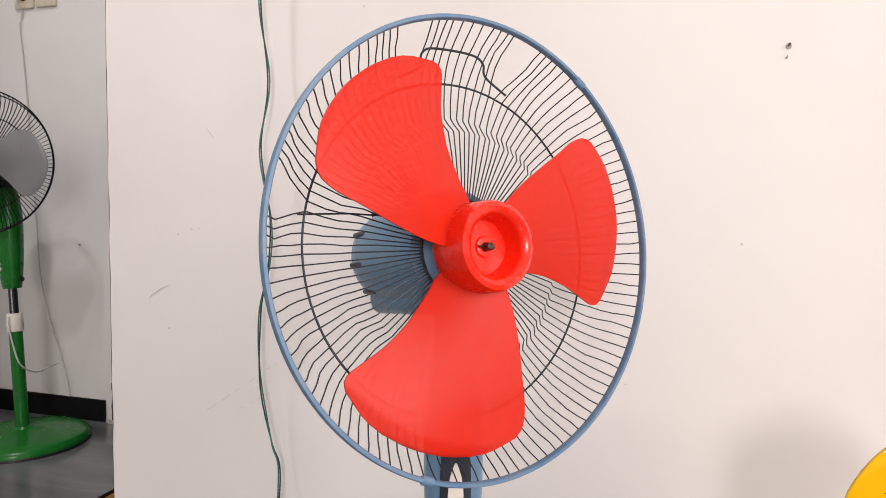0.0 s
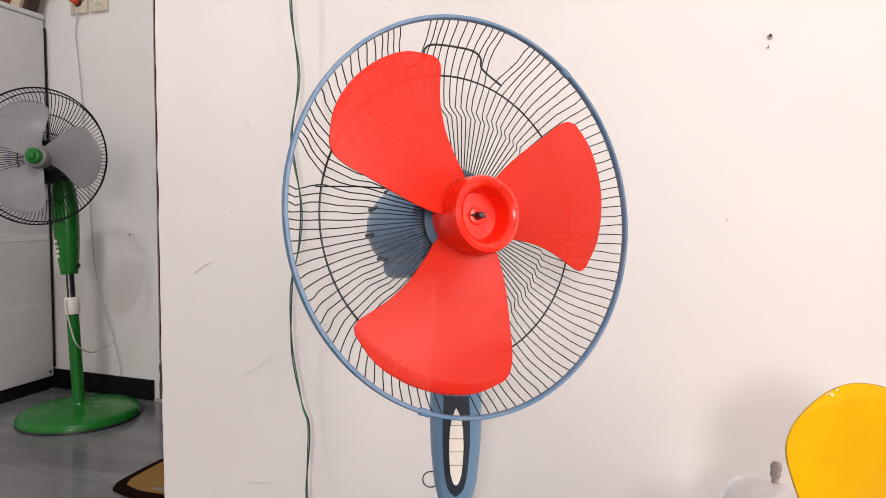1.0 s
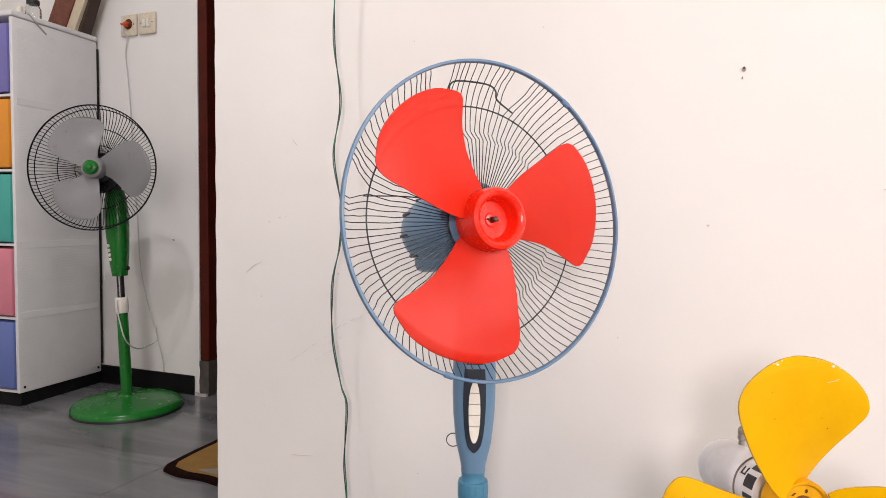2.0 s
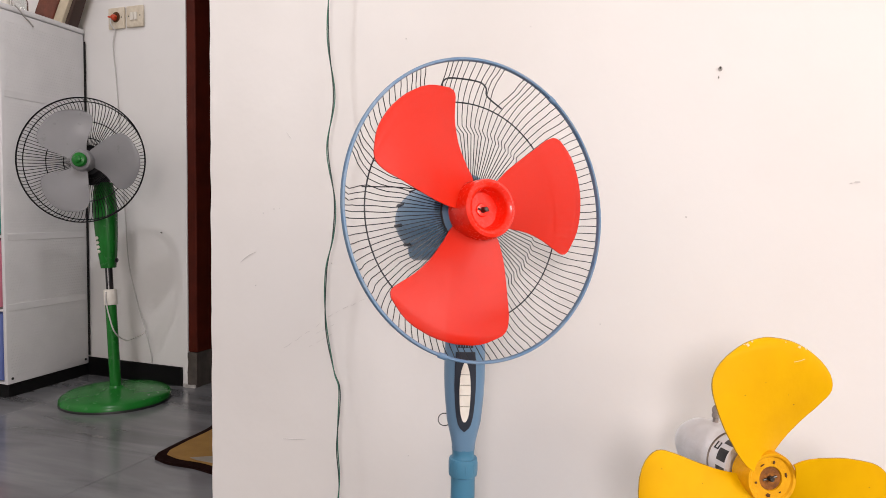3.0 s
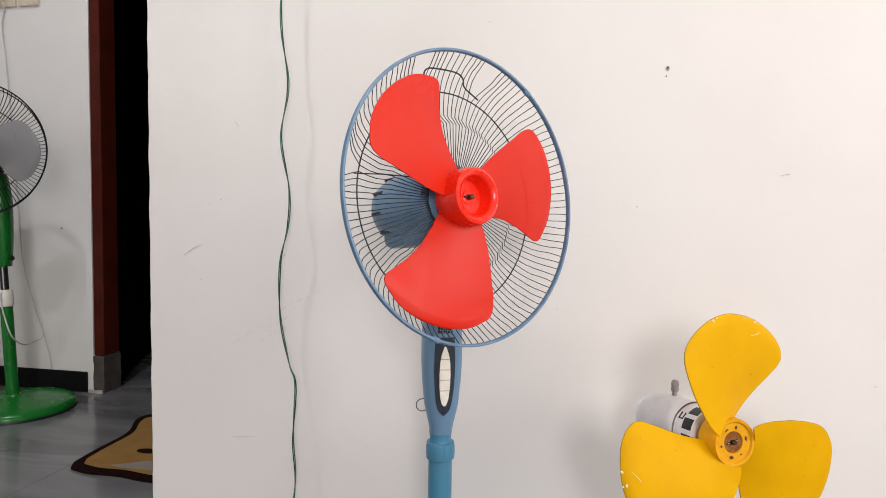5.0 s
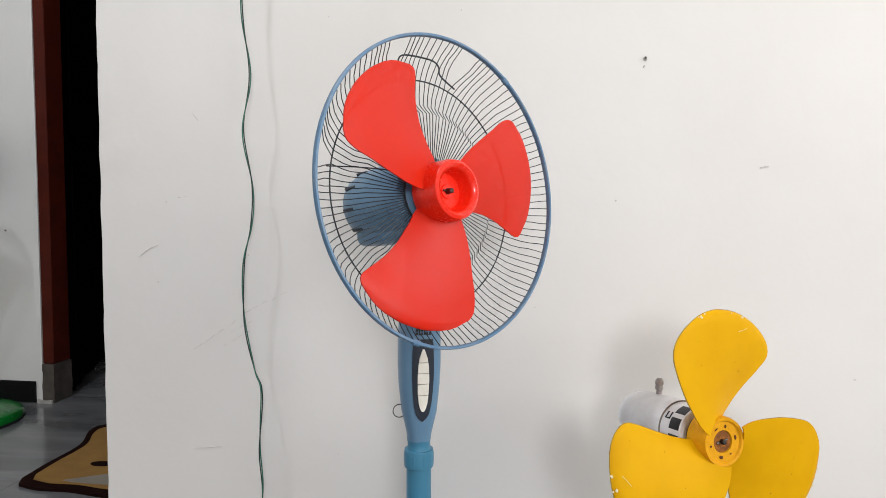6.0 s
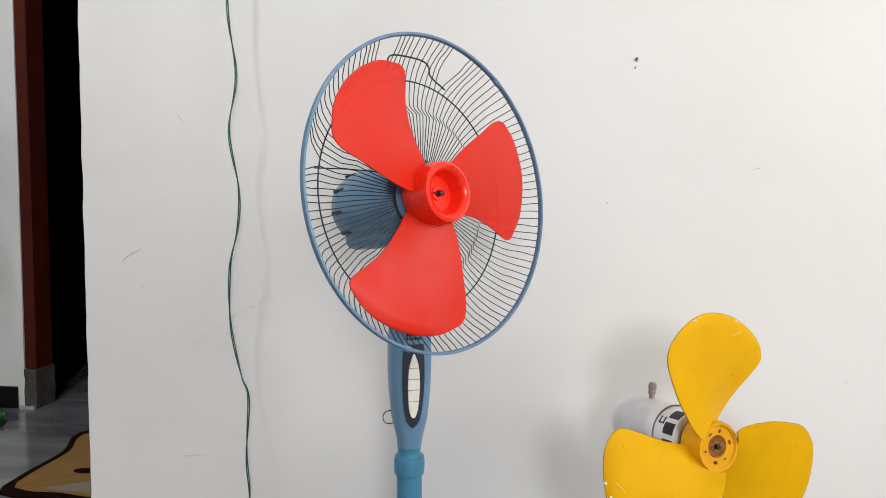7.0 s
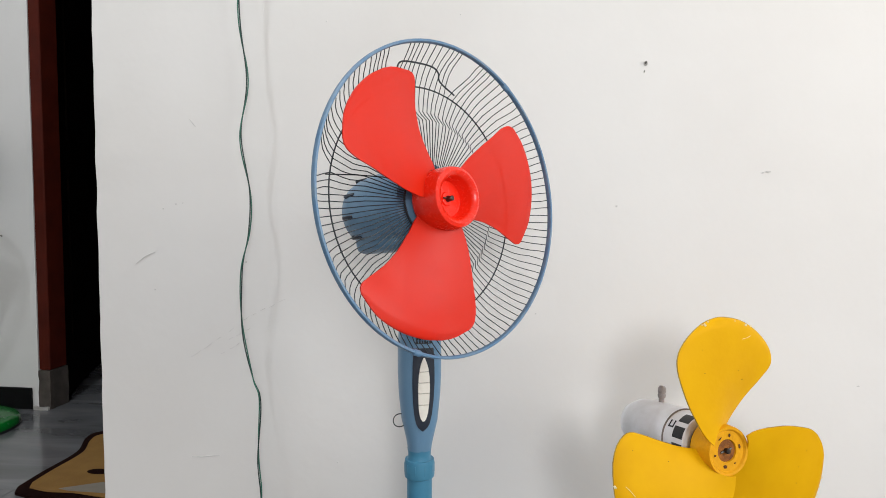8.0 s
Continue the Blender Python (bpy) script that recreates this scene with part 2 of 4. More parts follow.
def blade(lead, trail, r0, r1, depth, thick=0.0022, rows=22, cols=12, camber=0.004):
    """A propeller blade: lead and trail give its edges' angles (degrees from up, clockwise) by radius, depth its twist from edge to edge by radius."""
    bm = bmesh.new()
    top, low = [], []
    for i in range(rows + 1):
        r = r0 + (r1 - r0) * (1 - (1 - i / rows) ** 2.0)
        taps = [min(r1, max(r0, r + 0.0035 * k * min(1.0, (r1 - r) / 0.006))) for k in (-2, -1, 0, 1, 2)]
        a0, a1, d = sum(interp(q, lead) for q in taps) / 5, sum(interp(q, trail) for q in taps) / 5, interp(r, depth)
        for side, keep in ((thick / 2, top), (-thick / 2, low)):
            line = []
            for k in range(cols + 1):
                f = k / cols
                a = radians(a0 + (a1 - a0) * f)
                z = d * (0.5 - f) * min(1.0, (a1 - a0) / 55) + camber * min(1.0, (a1 - a0) / 55) * math.sin(math.pi * f) + side
                line.append(bm.verts.new((r * math.sin(a), r * math.cos(a), z)))
            keep.append(line)
    for g in (top, low):
        for a, b in zip(g, g[1:]):
            for k in range(cols):
                bm.faces.new((a[k], a[k + 1], b[k + 1], b[k]))
    edge_t = [x[0] for x in top] + top[-1][1:] + [x[-1] for x in top[::-1]][1:] + top[0][::-1][1:-1]
    edge_l = [x[0] for x in low] + low[-1][1:] + [x[-1] for x in low[::-1]][1:] + low[0][::-1][1:-1]
    for i in range(len(edge_t)):
        j = (i + 1) % len(edge_t)
        bm.faces.new((edge_t[i], edge_t[j], edge_l[j], edge_l[i]))
    return bm


def turned(angle, z=0.0):
    return Matrix.Translation((0, 0, z)) @ Matrix.Rotation(-radians(angle), 4, "Z")


# ---- the setting ----
def wall(name, lo, hi, material, label):
    return tagged(part(name, box(lo, hi, 0.003, 1), material, smooth=False), label, "wall", kind="structure")


H = 2.9
front = box((-0.78, 1.10, 0), (2.40, 1.24, H), 0.004, 2)
tall = [e for e in front.edges if abs(e.verts[0].co.z - e.verts[1].co.z) > 2.5]
bmesh.ops.subdivide_edges(front, edges=tall, cuts=150, use_grid_fill=True)
for v in front.verts:
    if v.co.x < -0.77 and v.co.y < 1.13:
        v.co.x += 0.0022 * noise.noise(Vector((0, v.co.y * 20, v.co.z * 17))) + 0.0012 * noise.noise(Vector((3, 0, v.co.z * 70)))
tagged(part("wall_front", front, WALL_PAINT), "white painted partition wall with scratches and small holes", "wall", kind="structure")
wall("wall_back_left", (-3.2, 2.18, 0), (-1.82, 2.30, H), WALL_PAINT_BACK, "white painted back wall with black tile skirting")
wall("wall_back_lintel", (-1.82, 2.18, 2.12), (-0.86, 2.30, H), WALL_PAINT_BACK, "white painted wall above the doorway")
wall("wall_back_right", (-0.86, 2.18, 0), (2.40, 2.30, H), WALL_PAINT_BACK, "white painted wall behind the partition")
# unseen wall; its opening is made up for the fill lamp
wall("wall_left_sill", (-3.2, -2.7, 0), (-3.08, 2.18, 1.25), WALL_PAINT, "white painted wall below an added window opening")
wall("wall_left_head", (-3.2, -2.7, 2.25), (-3.08, 2.18, H), WALL_PAINT, "white painted wall above an added window opening")
wall("wall_left_front", (-3.2, -0.8, 1.25), (-3.08, 2.18, 2.25), WALL_PAINT, "white painted wall beside an added window opening")
wall("wall_left_rear", (-3.2, -2.7, 1.25), (-3.08, -1.5, 2.25), WALL_PAINT, "white painted wall beside an added window opening")
wall("wall_right_sill", (2.40, -2.7, 0), (2.52, 2.30, 0.8), WALL_PAINT, "white painted wall below the side window")
wall("wall_right_head", (2.40, -2.7, 2.3), (2.52, 2.30, H), WALL_PAINT, "white painted wall above the side window")
wall("wall_right_front", (2.40, 0.2, 0.8), (2.52, 2.30, 2.3), WALL_PAINT, "white painted wall beside the side window")
wall("wall_right_rear", (2.40, -2.7, 0.8), (2.52, -1.3, 2.3), WALL_PAINT, "white painted wall beside the side window")
wall("wall_rear_sill", (-3.2, -2.82, 0), (2.52, -2.7, 1.0), WALL_PAINT, "white painted wall below the rear window")
wall("wall_rear_head", (-3.2, -2.82, 2.5), (2.52, -2.7, H), WALL_PAINT, "white painted wall above the rear window")
wall("wall_rear_left", (-3.2, -2.82, 1.0), (0.45, -2.7, 2.5), WALL_PAINT, "white painted wall beside the rear window")
wall("wall_rear_right", (1.55, -2.82, 1.0), (2.52, -2.7, 2.5), WALL_PAINT, "white painted wall beside the rear window")
# unseen ceiling; opening and pane are invented to house the overhead lamp
ceiling_bm = bmesh.new()
for lo, hi in (((-3.2, -2.82), (-1.35, 4.4)), ((-1.05, -2.82), (2.52, 4.4)), ((-1.35, -2.82), (-1.05, 0.37)), ((-1.35, 0.67), (-1.05, 4.4))):
    piece = bpy.data.meshes.new("ceiling_piece")
    slab = box((*lo, H), (*hi, H + 0.1))
    slab.to_mesh(piece)
    slab.free()
    ceiling_bm.from_mesh(piece)
    bpy.data.meshes.remove(piece)
tagged(part("ceiling", ceiling_bm, CEILING_PAINT, smooth=False), "plain white painted ceiling with an added opening for overhead light", "ceiling", kind="structure")
pane = tagged(part("added_ceiling_pane", box((-1.349, 0.371, H + 0.082), (-1.051, 0.669, H + 0.088)), CLEAR, smooth=False), "small clear glass pane added in the ceiling opening", "window", kind="structure")
pane.visible_shadow = False
# the room behind the doorway: its darkness is put into near-black walls
wall("wall_dark_left", (-2.55, 2.30, 0), (-2.43, 4.3, H), ROOM_SHADE, "wall coloured near-black to look unlit, behind the doorway")
wall("wall_dark_back", (-2.55, 4.3, 0), (0.6, 4.4, H), ROOM_SHADE, "wall coloured near-black to look unlit, behind the doorway")
wall("wall_dark_right", (0.5, 2.30, 0), (0.6, 4.3, H), ROOM_SHADE, "wall coloured near-black to look unlit, behind the doorway")

floor = tagged(part("floor", box((-4.6, -4.2, -0.1), (3.6, 4.8, -0.002)), GROUT, smooth=False), "grey marbled polished tile floor with thin joints", "floor", kind="structure")
tagged(part("baseboard", box((-2.42, 2.168, 0), (-1.822, 2.178, 0.081), 0.002, 1), SKIRT, smooth=False), "black glazed tile skirting along the back wall", "skirting", kind="structure")

# door frame, with a raw cement foot and a rough plaster edge
frame_root = thing("door_frame", (-1.76, 2.24, 0), "red-brown wooden door frame on a cement foot", "door frame", kind="structure")
part("jamb", box((-0.033, -0.062, 0.15), (0.013, 0.03, 2.12), 0.003, 1), DOOR_WOOD, frame_root, smooth=False)
part("jamb", box((0.86, -0.062, 0.0), (0.9, 0.075, 2.12), 0.003, 1), DOOR_WOOD, frame_root, smooth=False)
part("head", box((0.014, -0.062, 2.06), (0.858, 0.075, 2.12), 0.003, 1), DOOR_WOOD, frame_root, smooth=False)


def rough_block(lo, hi, cuts, amount, seed):
    bm = box(lo, hi)
    bmesh.ops.subdivide_edges(bm, edges=list(bm.edges), cuts=cuts, use_grid_fill=True)
    for v in bm.verts:
        v.co += noise.noise_vector(v.co * 26 + Vector((seed, 0, 0))) * amount
    return bm


# added leaf along the dark slanting edge; its near-black colour holds the shade
leaf = thing("door", Matrix.Translation((-1.782, 2.31, 0.0)) @ Matrix.Rotation(radians(114.5), 4, "Z"), "added door leaf, coloured near-black for shade, open into the room", "door", kind="structure")
slab = part("door_leaf", box((0.0, 0.0, 0.008), (0.80, 0.036, 2.05), 0.003, 1), SHADED_WOOD, leaf, smooth=False)
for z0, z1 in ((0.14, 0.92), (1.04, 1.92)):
    part("door_panel", box((0.11, -0.005, z0), (0.69, 0.041, z1), 0.004, 1), SHADED_WOOD, slab, smooth=False)


part("foot", rough_block((-0.034, -0.066, 0), (0.014, 0.034, 0.149), 6, 0.004, 3), CEMENT, frame_root, "rough grey cement foot")
part("plaster_crumbs", rough_block((-0.05, -0.076, 0), (0.012, -0.067, 0.012), 7, 0.005, 21), PLASTER, frame_root, "crumbling plaster at the foot")
part("plaster_edge", rough_block((-0.061, -0.0625, 0), (-0.035, -0.03, 2.12), 9, 0.002, 8), WALL_PAINT_BACK, frame_root, "chipped plaster edge")


# ---- fans ----
def guard(root, m, profile, count, skip, wire_r, ring_r, ring_mat, hoops, outer, wire_mat=WIRE, seg=5):
    """The rear half of a fan's wire guard: an outer hoop, radial wires along a profile of (radius, depth), and inner hoops. Across the gaps in skip the wires' outer ends are bent apart."""
    a = [2 * math.pi * k / 96 for k in range(96)]
    w, h = ring_r * 0.62, ring_r
    band = [(outer - w * 0.6, -h), (outer + w * 0.6, -h), (outer + w, -h * 0.6), (outer + w, h * 0.6), (outer + w * 0.6, h), (outer - w * 0.6, h), (outer - w, h * 0.6), (outer - w, -h * 0.6), (outer - w * 0.6, -h)]
    hoop = part("outer_ring", lathe(band, 120, m, False), ring_mat, root)
    for r, d, w in hoops:
        part("hoop", tube([(r * math.sin(t), r * math.cos(t), d) for t in a], w, 6, True, m), wire_mat, root)
    rnd = random.Random(count)
    for k in range(count):
        deg = 360 * k / count
        deg = (deg + 180) % 360 - 180
        spread = 0.0
        for lo, hi in skip:
            off, g = deg - (lo + hi) / 2, (hi - lo) / 2
            if abs(off) < 3 * g:
                spread += math.copysign(g - abs(off) / 3, off)
        t = radians(deg)
        lean = rnd.uniform(-0.006, 0.006)
        line = []
        for i, (r, d) in enumerate(profile):
            s = t + lean * math.sin(i * 1.7 + k) + radians(spread) * interp(r, [(0.77 * outer, 0.0), (0.92 * outer, 1.0)])
            line.append((r * math.sin(s), r * math.cos(s), d + rnd.uniform(-0.0006, 0.0006)))
        part("guard_wire", tube(line, wire_r, seg, False, m), wire_mat, root)
    return hoop


def body_section(a, b, z, n=28, p=2.6):
    ring = []
    for k in range(n):
        t = 2 * math.pi * k / n
        c, s = math.cos(t), math.sin(t)
        ring.append((a * math.copysign(abs(c) ** (2 / p), c), b * math.copysign(abs(s) ** (2 / p), s), z))
    return ring


def on_front(u, z, widths, depths, off, p=2.6):
    a, b = interp(z, widths), interp(z, depths)
    return Vector((u, -b * max(0.0, 1 - abs(u / a) ** p) ** (1 / p) - off, z))


def front_plate(z0, z1, half, widths, depths, off, thick, rows=14, cols=8):
    """A plate that follows the front of a fan's control body; half gives its half width by height."""
    rings = []
    for i in range(rows + 1):
        z = z0 + (z1 - z0) * i / rows
        h = max(half(z), 0.0004)
        us = [h * (2 * k / cols - 1) for k in range(cols + 1)]
        rings.append([on_front(u, z, widths, depths, off) for u in us] + [on_front(u, z, widths, depths, off - thick) for u in us[::-1]])
    return loft(rings)


def motor_profile(r, front, rear):
    return [(0.012, front), (r * 0.72, front), (r * 0.94, front - 0.004), (r, front - 0.012), (r, rear + 0.06), (r * 0.97, rear + 0.03), (r * 0.88, rear + 0.010), (r * 0.74, rear + 0.002), (r * 0.3, rear)]


# the blue standing fan with red blades
POLE = Vector((-0.0985, 0.842, 0.0))
blue_fan = thing("standing_fan", POLE, "blue standing fan with red blades and no front guard", "fan")
HEAD = Matrix.Translation(-POLE) @ axis_frame((-0.0418, 0.7480, 0.7676), 50.8, 6.76)
FRONT = Matrix.Rotation(radians(21), 4, "Z")

part("base", lathe([(0.02, 0.036), (0.05, 0.034), (0.12, 0.026), (0.18, 0.016), (0.195, 0.008), (0.197, 0.0), (0.01, 0.0)]), BLUE, blue_fan, "round blue plastic base")
part("pole", lathe([(0.0182, 0.03), (0.0182, 0.37)], 32), BLUE_POLE, blue_fan, "sky-blue lower tube")
collar = part("height_collar", lathe([(0.0195, 0.367), (0.0212, 0.368), (0.0218, 0.371), (0.0215, 0.390), (0.0208, 0.3935), (0.0176, 0.394), (0.0164, 0.399), (0.0166, 0.404), (0.0174, 0.4088), (0.0176, 0.4098), (0.012, 0.410)], 40), BLUE_POLE, blue_fan, "sky-blue screw collar")
for k in range(10):
    t = 2 * math.pi * k / 10 + 0.2
    part("grip_rib", box((-0.0006, -0.0006, 0.374), (0.0006, 0.0006, 0.388), 0.0002, 1, Matrix.Translation((0.0214 * math.cos(t), 0.0214 * math.sin(t), 0))), BLUE_POLE, collar)

WIDTHS = [(0.408, 0.0166), (0.42, 0.0182), (0.452, 0.0255), (0.49, 0.0292), (0.52, 0.0305), (0.555, 0.0305), (0.59, 0.0285), (0.628, 0.025), (0.653, 0.0205), (0.70, 0.019)]
DEPTHS = [(0.408, 0.0172), (0.42, 0.020), (0.452, 0.026), (0.49, 0.030), (0.52, 0.032), (0.555, 0.032), (0.59, 0.030), (0.628, 0.027), (0.653, 0.022), (0.70, 0.02)]
heights = [0.408, 0.411, 0.42, 0.435, 0.452, 0.47, 0.49, 0.505, 0.52, 0.54, 0.555, 0.573, 0.59, 0.61, 0.628, 0.642, 0.653, 0.67, 0.70]
body = part("control_body", loft([body_section(interp(z, WIDTHS), interp(z, DEPTHS), z) for z in heights]), BLUE, blue_fan, "grey-blue tapered control housing", FRONT)


def panel_half(z):
    return interp(z, [(0.441, 0.0010), (0.444, 0.0052), (0.452, 0.0096), (0.465, 0.0126), (0.485, 0.0146), (0.51, 0.0158), (0.535, 0.0155), (0.555, 0.0145), (0.561, 0.0140)])


def button_half(z):
    return interp(z - 0.0045, [(0.452, 0.0012), (0.456, 0.0038), (0.465, 0.0062), (0.48, 0.0076), (0.5, 0.0082), (0.518, 0.0074), (0.53, 0.0056), (0.538, 0.0030), (0.5435, 0.0008)])


part("control_panel", front_plate(0.441, 0.561, panel_half, WIDTHS, DEPTHS, 0.0014, 0.004, 22), NAVY, body, "dark navy almond-shaped panel")
cuts = [0.4565, 0.481, 0.4975, 0.513, 0.5285, 0.548]
for lo, hi in zip(cuts, cuts[1:]):
    part("speed_button", front_plate(lo + 0.0005, hi - 0.0005, button_half, WIDTHS, DEPTHS, 0.0042, 0.005, 8), IVORY, body, "ivory speed button")
part("speaker_vent", front_plate(0.567, 0.591, lambda z: interp(z, [(0.567, 0.0112), (0.574, 0.0104), (0.583, 0.0066), (0.591, 0.0010)]), WIDTHS, DEPTHS, 0.0007, 0.003, 10), BLACK, body, "black arched vent grille")
for k in range(5):
    u = -0.0072 + 0.0036 * k
    top = 0.588 - 1.2 * abs(u)
    part("vent_bar", tube([on_front(u, z, WIDTHS, DEPTHS, 0.0011) for z in (0.568, 0.575, top)], 0.00055, 5), BLUE, body)
for k in range(3):
    z = 0.5715 + 0.0045 * k
    h = 0.010 - 0.0017 * k
    part("vent_bar", tube([on_front(u, z, WIDTHS, DEPTHS, 0.0011) for u in (-h, 0, h)], 0.00055, 5), BLUE, body)
for k in range(3):
    u = -0.0075 + 0.0075 * k
    part("neck_slot", front_plate(0.633, 0.650, lambda z: 0.0022, WIDTHS, DEPTHS, 0.0005, 0.002, 3, 2), BLACK, body, "dark neck slot", Matrix.Translation((u, 0.0006, 0)))
part("neck_knuckle", lathe([(0.012, 0.655), (0.021, 0.657), (0.0225, 0.664), (0.0225, 0.674), (0.019, 0.682), (0.017, 0.70), (0.012, 0.715)], 28), BLUE, blue_fan, "blue tilting neck")
tilt = part("tilt_knob", lathe([(0.004, 0.0), (0.012, 0.001), (0.0125, 0.012), (0.010, 0.016), (0.003, 0.0165)], 20, FRONT @ Matrix.Translation((0.021, 0, 0.668)) @ Matrix.Rotation(radians(90), 4, "Y")), BLUE, blue_fan, "blue tilt knob")
ringlet = [(-0.0235 - 0.0055 + 0.0095 * math.cos(t), -0.002, 0.452 + 0.0095 * math.sin(t)) for t in [radians(-35 + 12 * k) + radians(60) for k in range(26)]]
part("wire_loop", tube(ringlet, 0.00075, 6, False, FRONT), BLACK, blue_fan, "thin black wire loop")

# motor housing, gearbox and end bell
housing = part("motor_housing", lathe(motor_profile(0.0525, -0.062, -0.185)[::-1], 48, HEAD), BLUE, blue_fan, "blue plastic motor housing")
part("end_bell", lathe([(0.018, -0.034), (0.040, -0.036), (0.0535, -0.042), (0.0575, -0.050), (0.0575, -0.061), (0.052, -0.064), (0.01, -0.064)], 48, HEAD), BLUE, housing, "vented front end bell")
for k in range(16):
    part("vent_hole", box((-0.0032, 0.030, -0.002), (0.0032, 0.048, 0.0015), 0.0012, 1, HEAD @ turned(22.5 * k, -0.0375) @ Matrix.Rotation(radians(-12), 4, "X")), NAVY, housing)
for k in range(10):
    part("rear_slot", box((-0.0025, 0.046, -0.012), (0.0025, 0.0526, 0.012), 0.001, 1, HEAD @ turned(36 * k + 10, -0.156)), NAVY, housing)
part("gearbox", box((-0.030, -0.059, -0.177), (0.030, -0.02, -0.058), 0.012, 3, HEAD), BLUE, housing, "blue oscillation gearbox")
part("oscillation_knob", lathe([(0.0045, 0), (0.0045, 0.013), (0.0075, 0.0135), (0.008, 0.021), (0.006, 0.023)], 16, HEAD @ Matrix.Translation((0, 0.050, -0.125)) @ Matrix.Rotation(radians(-90), 4, "X")), BLUE, housing, "blue pull knob")

PROFILE = [(0.1995, -0.0015), (0.1925, -0.0095), (0.1850, -0.0190), (0.1760, -0.0285), (0.1660, -0.0355), (0.1535, -0.0415), (0.135, -0.0455), (0.1225, -0.0465), (0.1165, -0.042), (0.108, -0.0345), (0.09, -0.0345), (0.045, -0.035)]
guard(blue_fan, HEAD, PROFILE, 112, [(-22.3, -14.0), (15.2, 22.8), (-81.5, -71)], 0.00064, 0.0035, RING_BLUE, [(0.1535, -0.0430, 0.00105), (0.046, -0.0358, 0.0015)], 0.2)
for deg in (-158, 38):
    part("ring_joint", lathe([(0.0030, -0.006), (0.0040, -0.005), (0.0040, 0.005), (0.0030, 0.006)], 10, HEAD @ turned(deg) @ Matrix.Translation((0, 0.2, 0)) @ Matrix.Rotation(radians(90), 4, "Y")), RING_BLUE, blue_fan, "ring joint sleeve")
part("stray_wire", tube([HEAD @ Vector(p) for p in [(-0.156, 0.032, -0.043), (-0.11, 0.033, -0.045), (-0.075, 0.030, -0.036), (-0.045, 0.025, -0.036)]], 0.0008, 5), WIRE, blue_fan, "bent loose guard wire")
grip = smooth_path([(-0.0521, 0.1569, -0.050), (-0.0345, 0.165, -0.054), (-0.0245, 0.172, -0.056), (-0.0214, 0.1843, -0.057), (-0.0104, 0.1913, -0.058), (0.019, 0.1925, -0.058), (0.042, 0.1905, -0.058), (0.0505, 0.183, -0.057), (0.0515, 0.1704, -0.056), (0.0712, 0.1525, -0.050)], 6)
part("carry_handle", tube(grip, 0.0012, 7, False, HEAD), WIRE, blue_fan, "dark wire carrying handle")

# red propeller, at rest
prop = part("propeller_hub", lathe([(0.0052, -0.0045), (0.0085, -0.005), (0.0095, -0.0072), (0.0238, -0.0075), (0.0252, -0.004), (0.0268, 0.0095), (0.0292, 0.0142), (0.0338, 0.0165), (0.0378, 0.0145), (0.0398, 0.009), (0.0405, -0.006), (0.041, -0.024), (0.0385, -0.030), (0.006, -0.031)], 64, HEAD), RED, blue_fan, "glossy red propeller hub with a raised rim")
part("shaft", lathe([(0.0028, -0.03), (0.0042, -0.022), (0.0042, -0.003), (0.0034, -0.001), (0.0034, 0.004), (0.0022, 0.005)], 20, HEAD), DARK_STEEL, blue_fan, "dark steel motor shaft")
part("shaft_pin", tube([HEAD @ Vector((-0.0085, 0.001, -0.0028)), HEAD @ Vector((0.0085, -0.001, -0.0028))], 0.0012, 8), DARK_STEEL, blue_fan)
LEAD = [(0.036, -50), (0.06, -44), (0.09, -38), (0.12, -34), (0.15, -32), (0.168, -29), (0.175, -24), (0.179, -15), (0.1805, -4)]
TRAIL = [(0.036, 44), (0.06, 32), (0.09, 28), (0.12, 29), (0.15, 32), (0.165, 33), (0.174, 29), (0.179, 19), (0.1805, 6)]
TWIST = [(0.036, 0.020), (0.08, 0.026), (0.13, 0.028), (0.18, 0.022)]
for k in range(3):
    part("blade", blade(LEAD, TRAIL, 0.036, 0.1805, TWIST), RED_BLADE, prop, "broad translucent red blade", HEAD @ turned(-40 + 120 * k, -0.015))

# the yellow-bladed fan
Y_FOOT = Vector((0.268, 0.898, 0.0))
Y_HEAD = Matrix.Translation(-Y_FOOT) @ axis_frame((0.3172, 0.8090, 0.4375), 28.0, 5.0)
yellow_fan = thing("table_fan", Y_FOOT, "white fan without guard, chipped yellow blades, standing by the wall", "fan")
part("base", lathe([(0.02, 0.05), (0.06, 0.046), (0.105, 0.03), (0.125, 0.014), (0.128, 0.0), (0.01, 0.0)]), WHITE_ENAMEL, yellow_fan, "round white base")
part("pole", lathe([(0.022, 0.045), (0.019, 0.1), (0.017, 0.38), (0.012, 0.4)], 28), WHITE_ENAMEL, yellow_fan, "white upright")
y_motor = part("motor_housing", lathe([(0.024, -0.041), (0.034, -0.0415), (0.0365, -0.0425), (0.0375, -0.045), (0.0375, -0.081), (0.0395, -0.083), (0.0395, -0.155), (0.037, -0.178), (0.030, -0.195), (0.018, -0.204), (0.005, -0.206)], 48, Y_HEAD), WHITE_ENAMEL, yellow_fan, "dusty white motor housing")
part("seam", lathe([(0.037, -0.0815), (0.0400, -0.0815), (0.0400, -0.0827), (0.037, -0.0827)], 48, Y_HEAD, False), TAUPE, y_motor)
part("armature", lathe([(0.006, -0.02), (0.016, -0.0345), (0.026, -0.0365), (0.026, -0.0405), (0.01, -0.0405)], 32, Y_HEAD), DARK_STEEL, y_motor, "dark metal bearing cover")
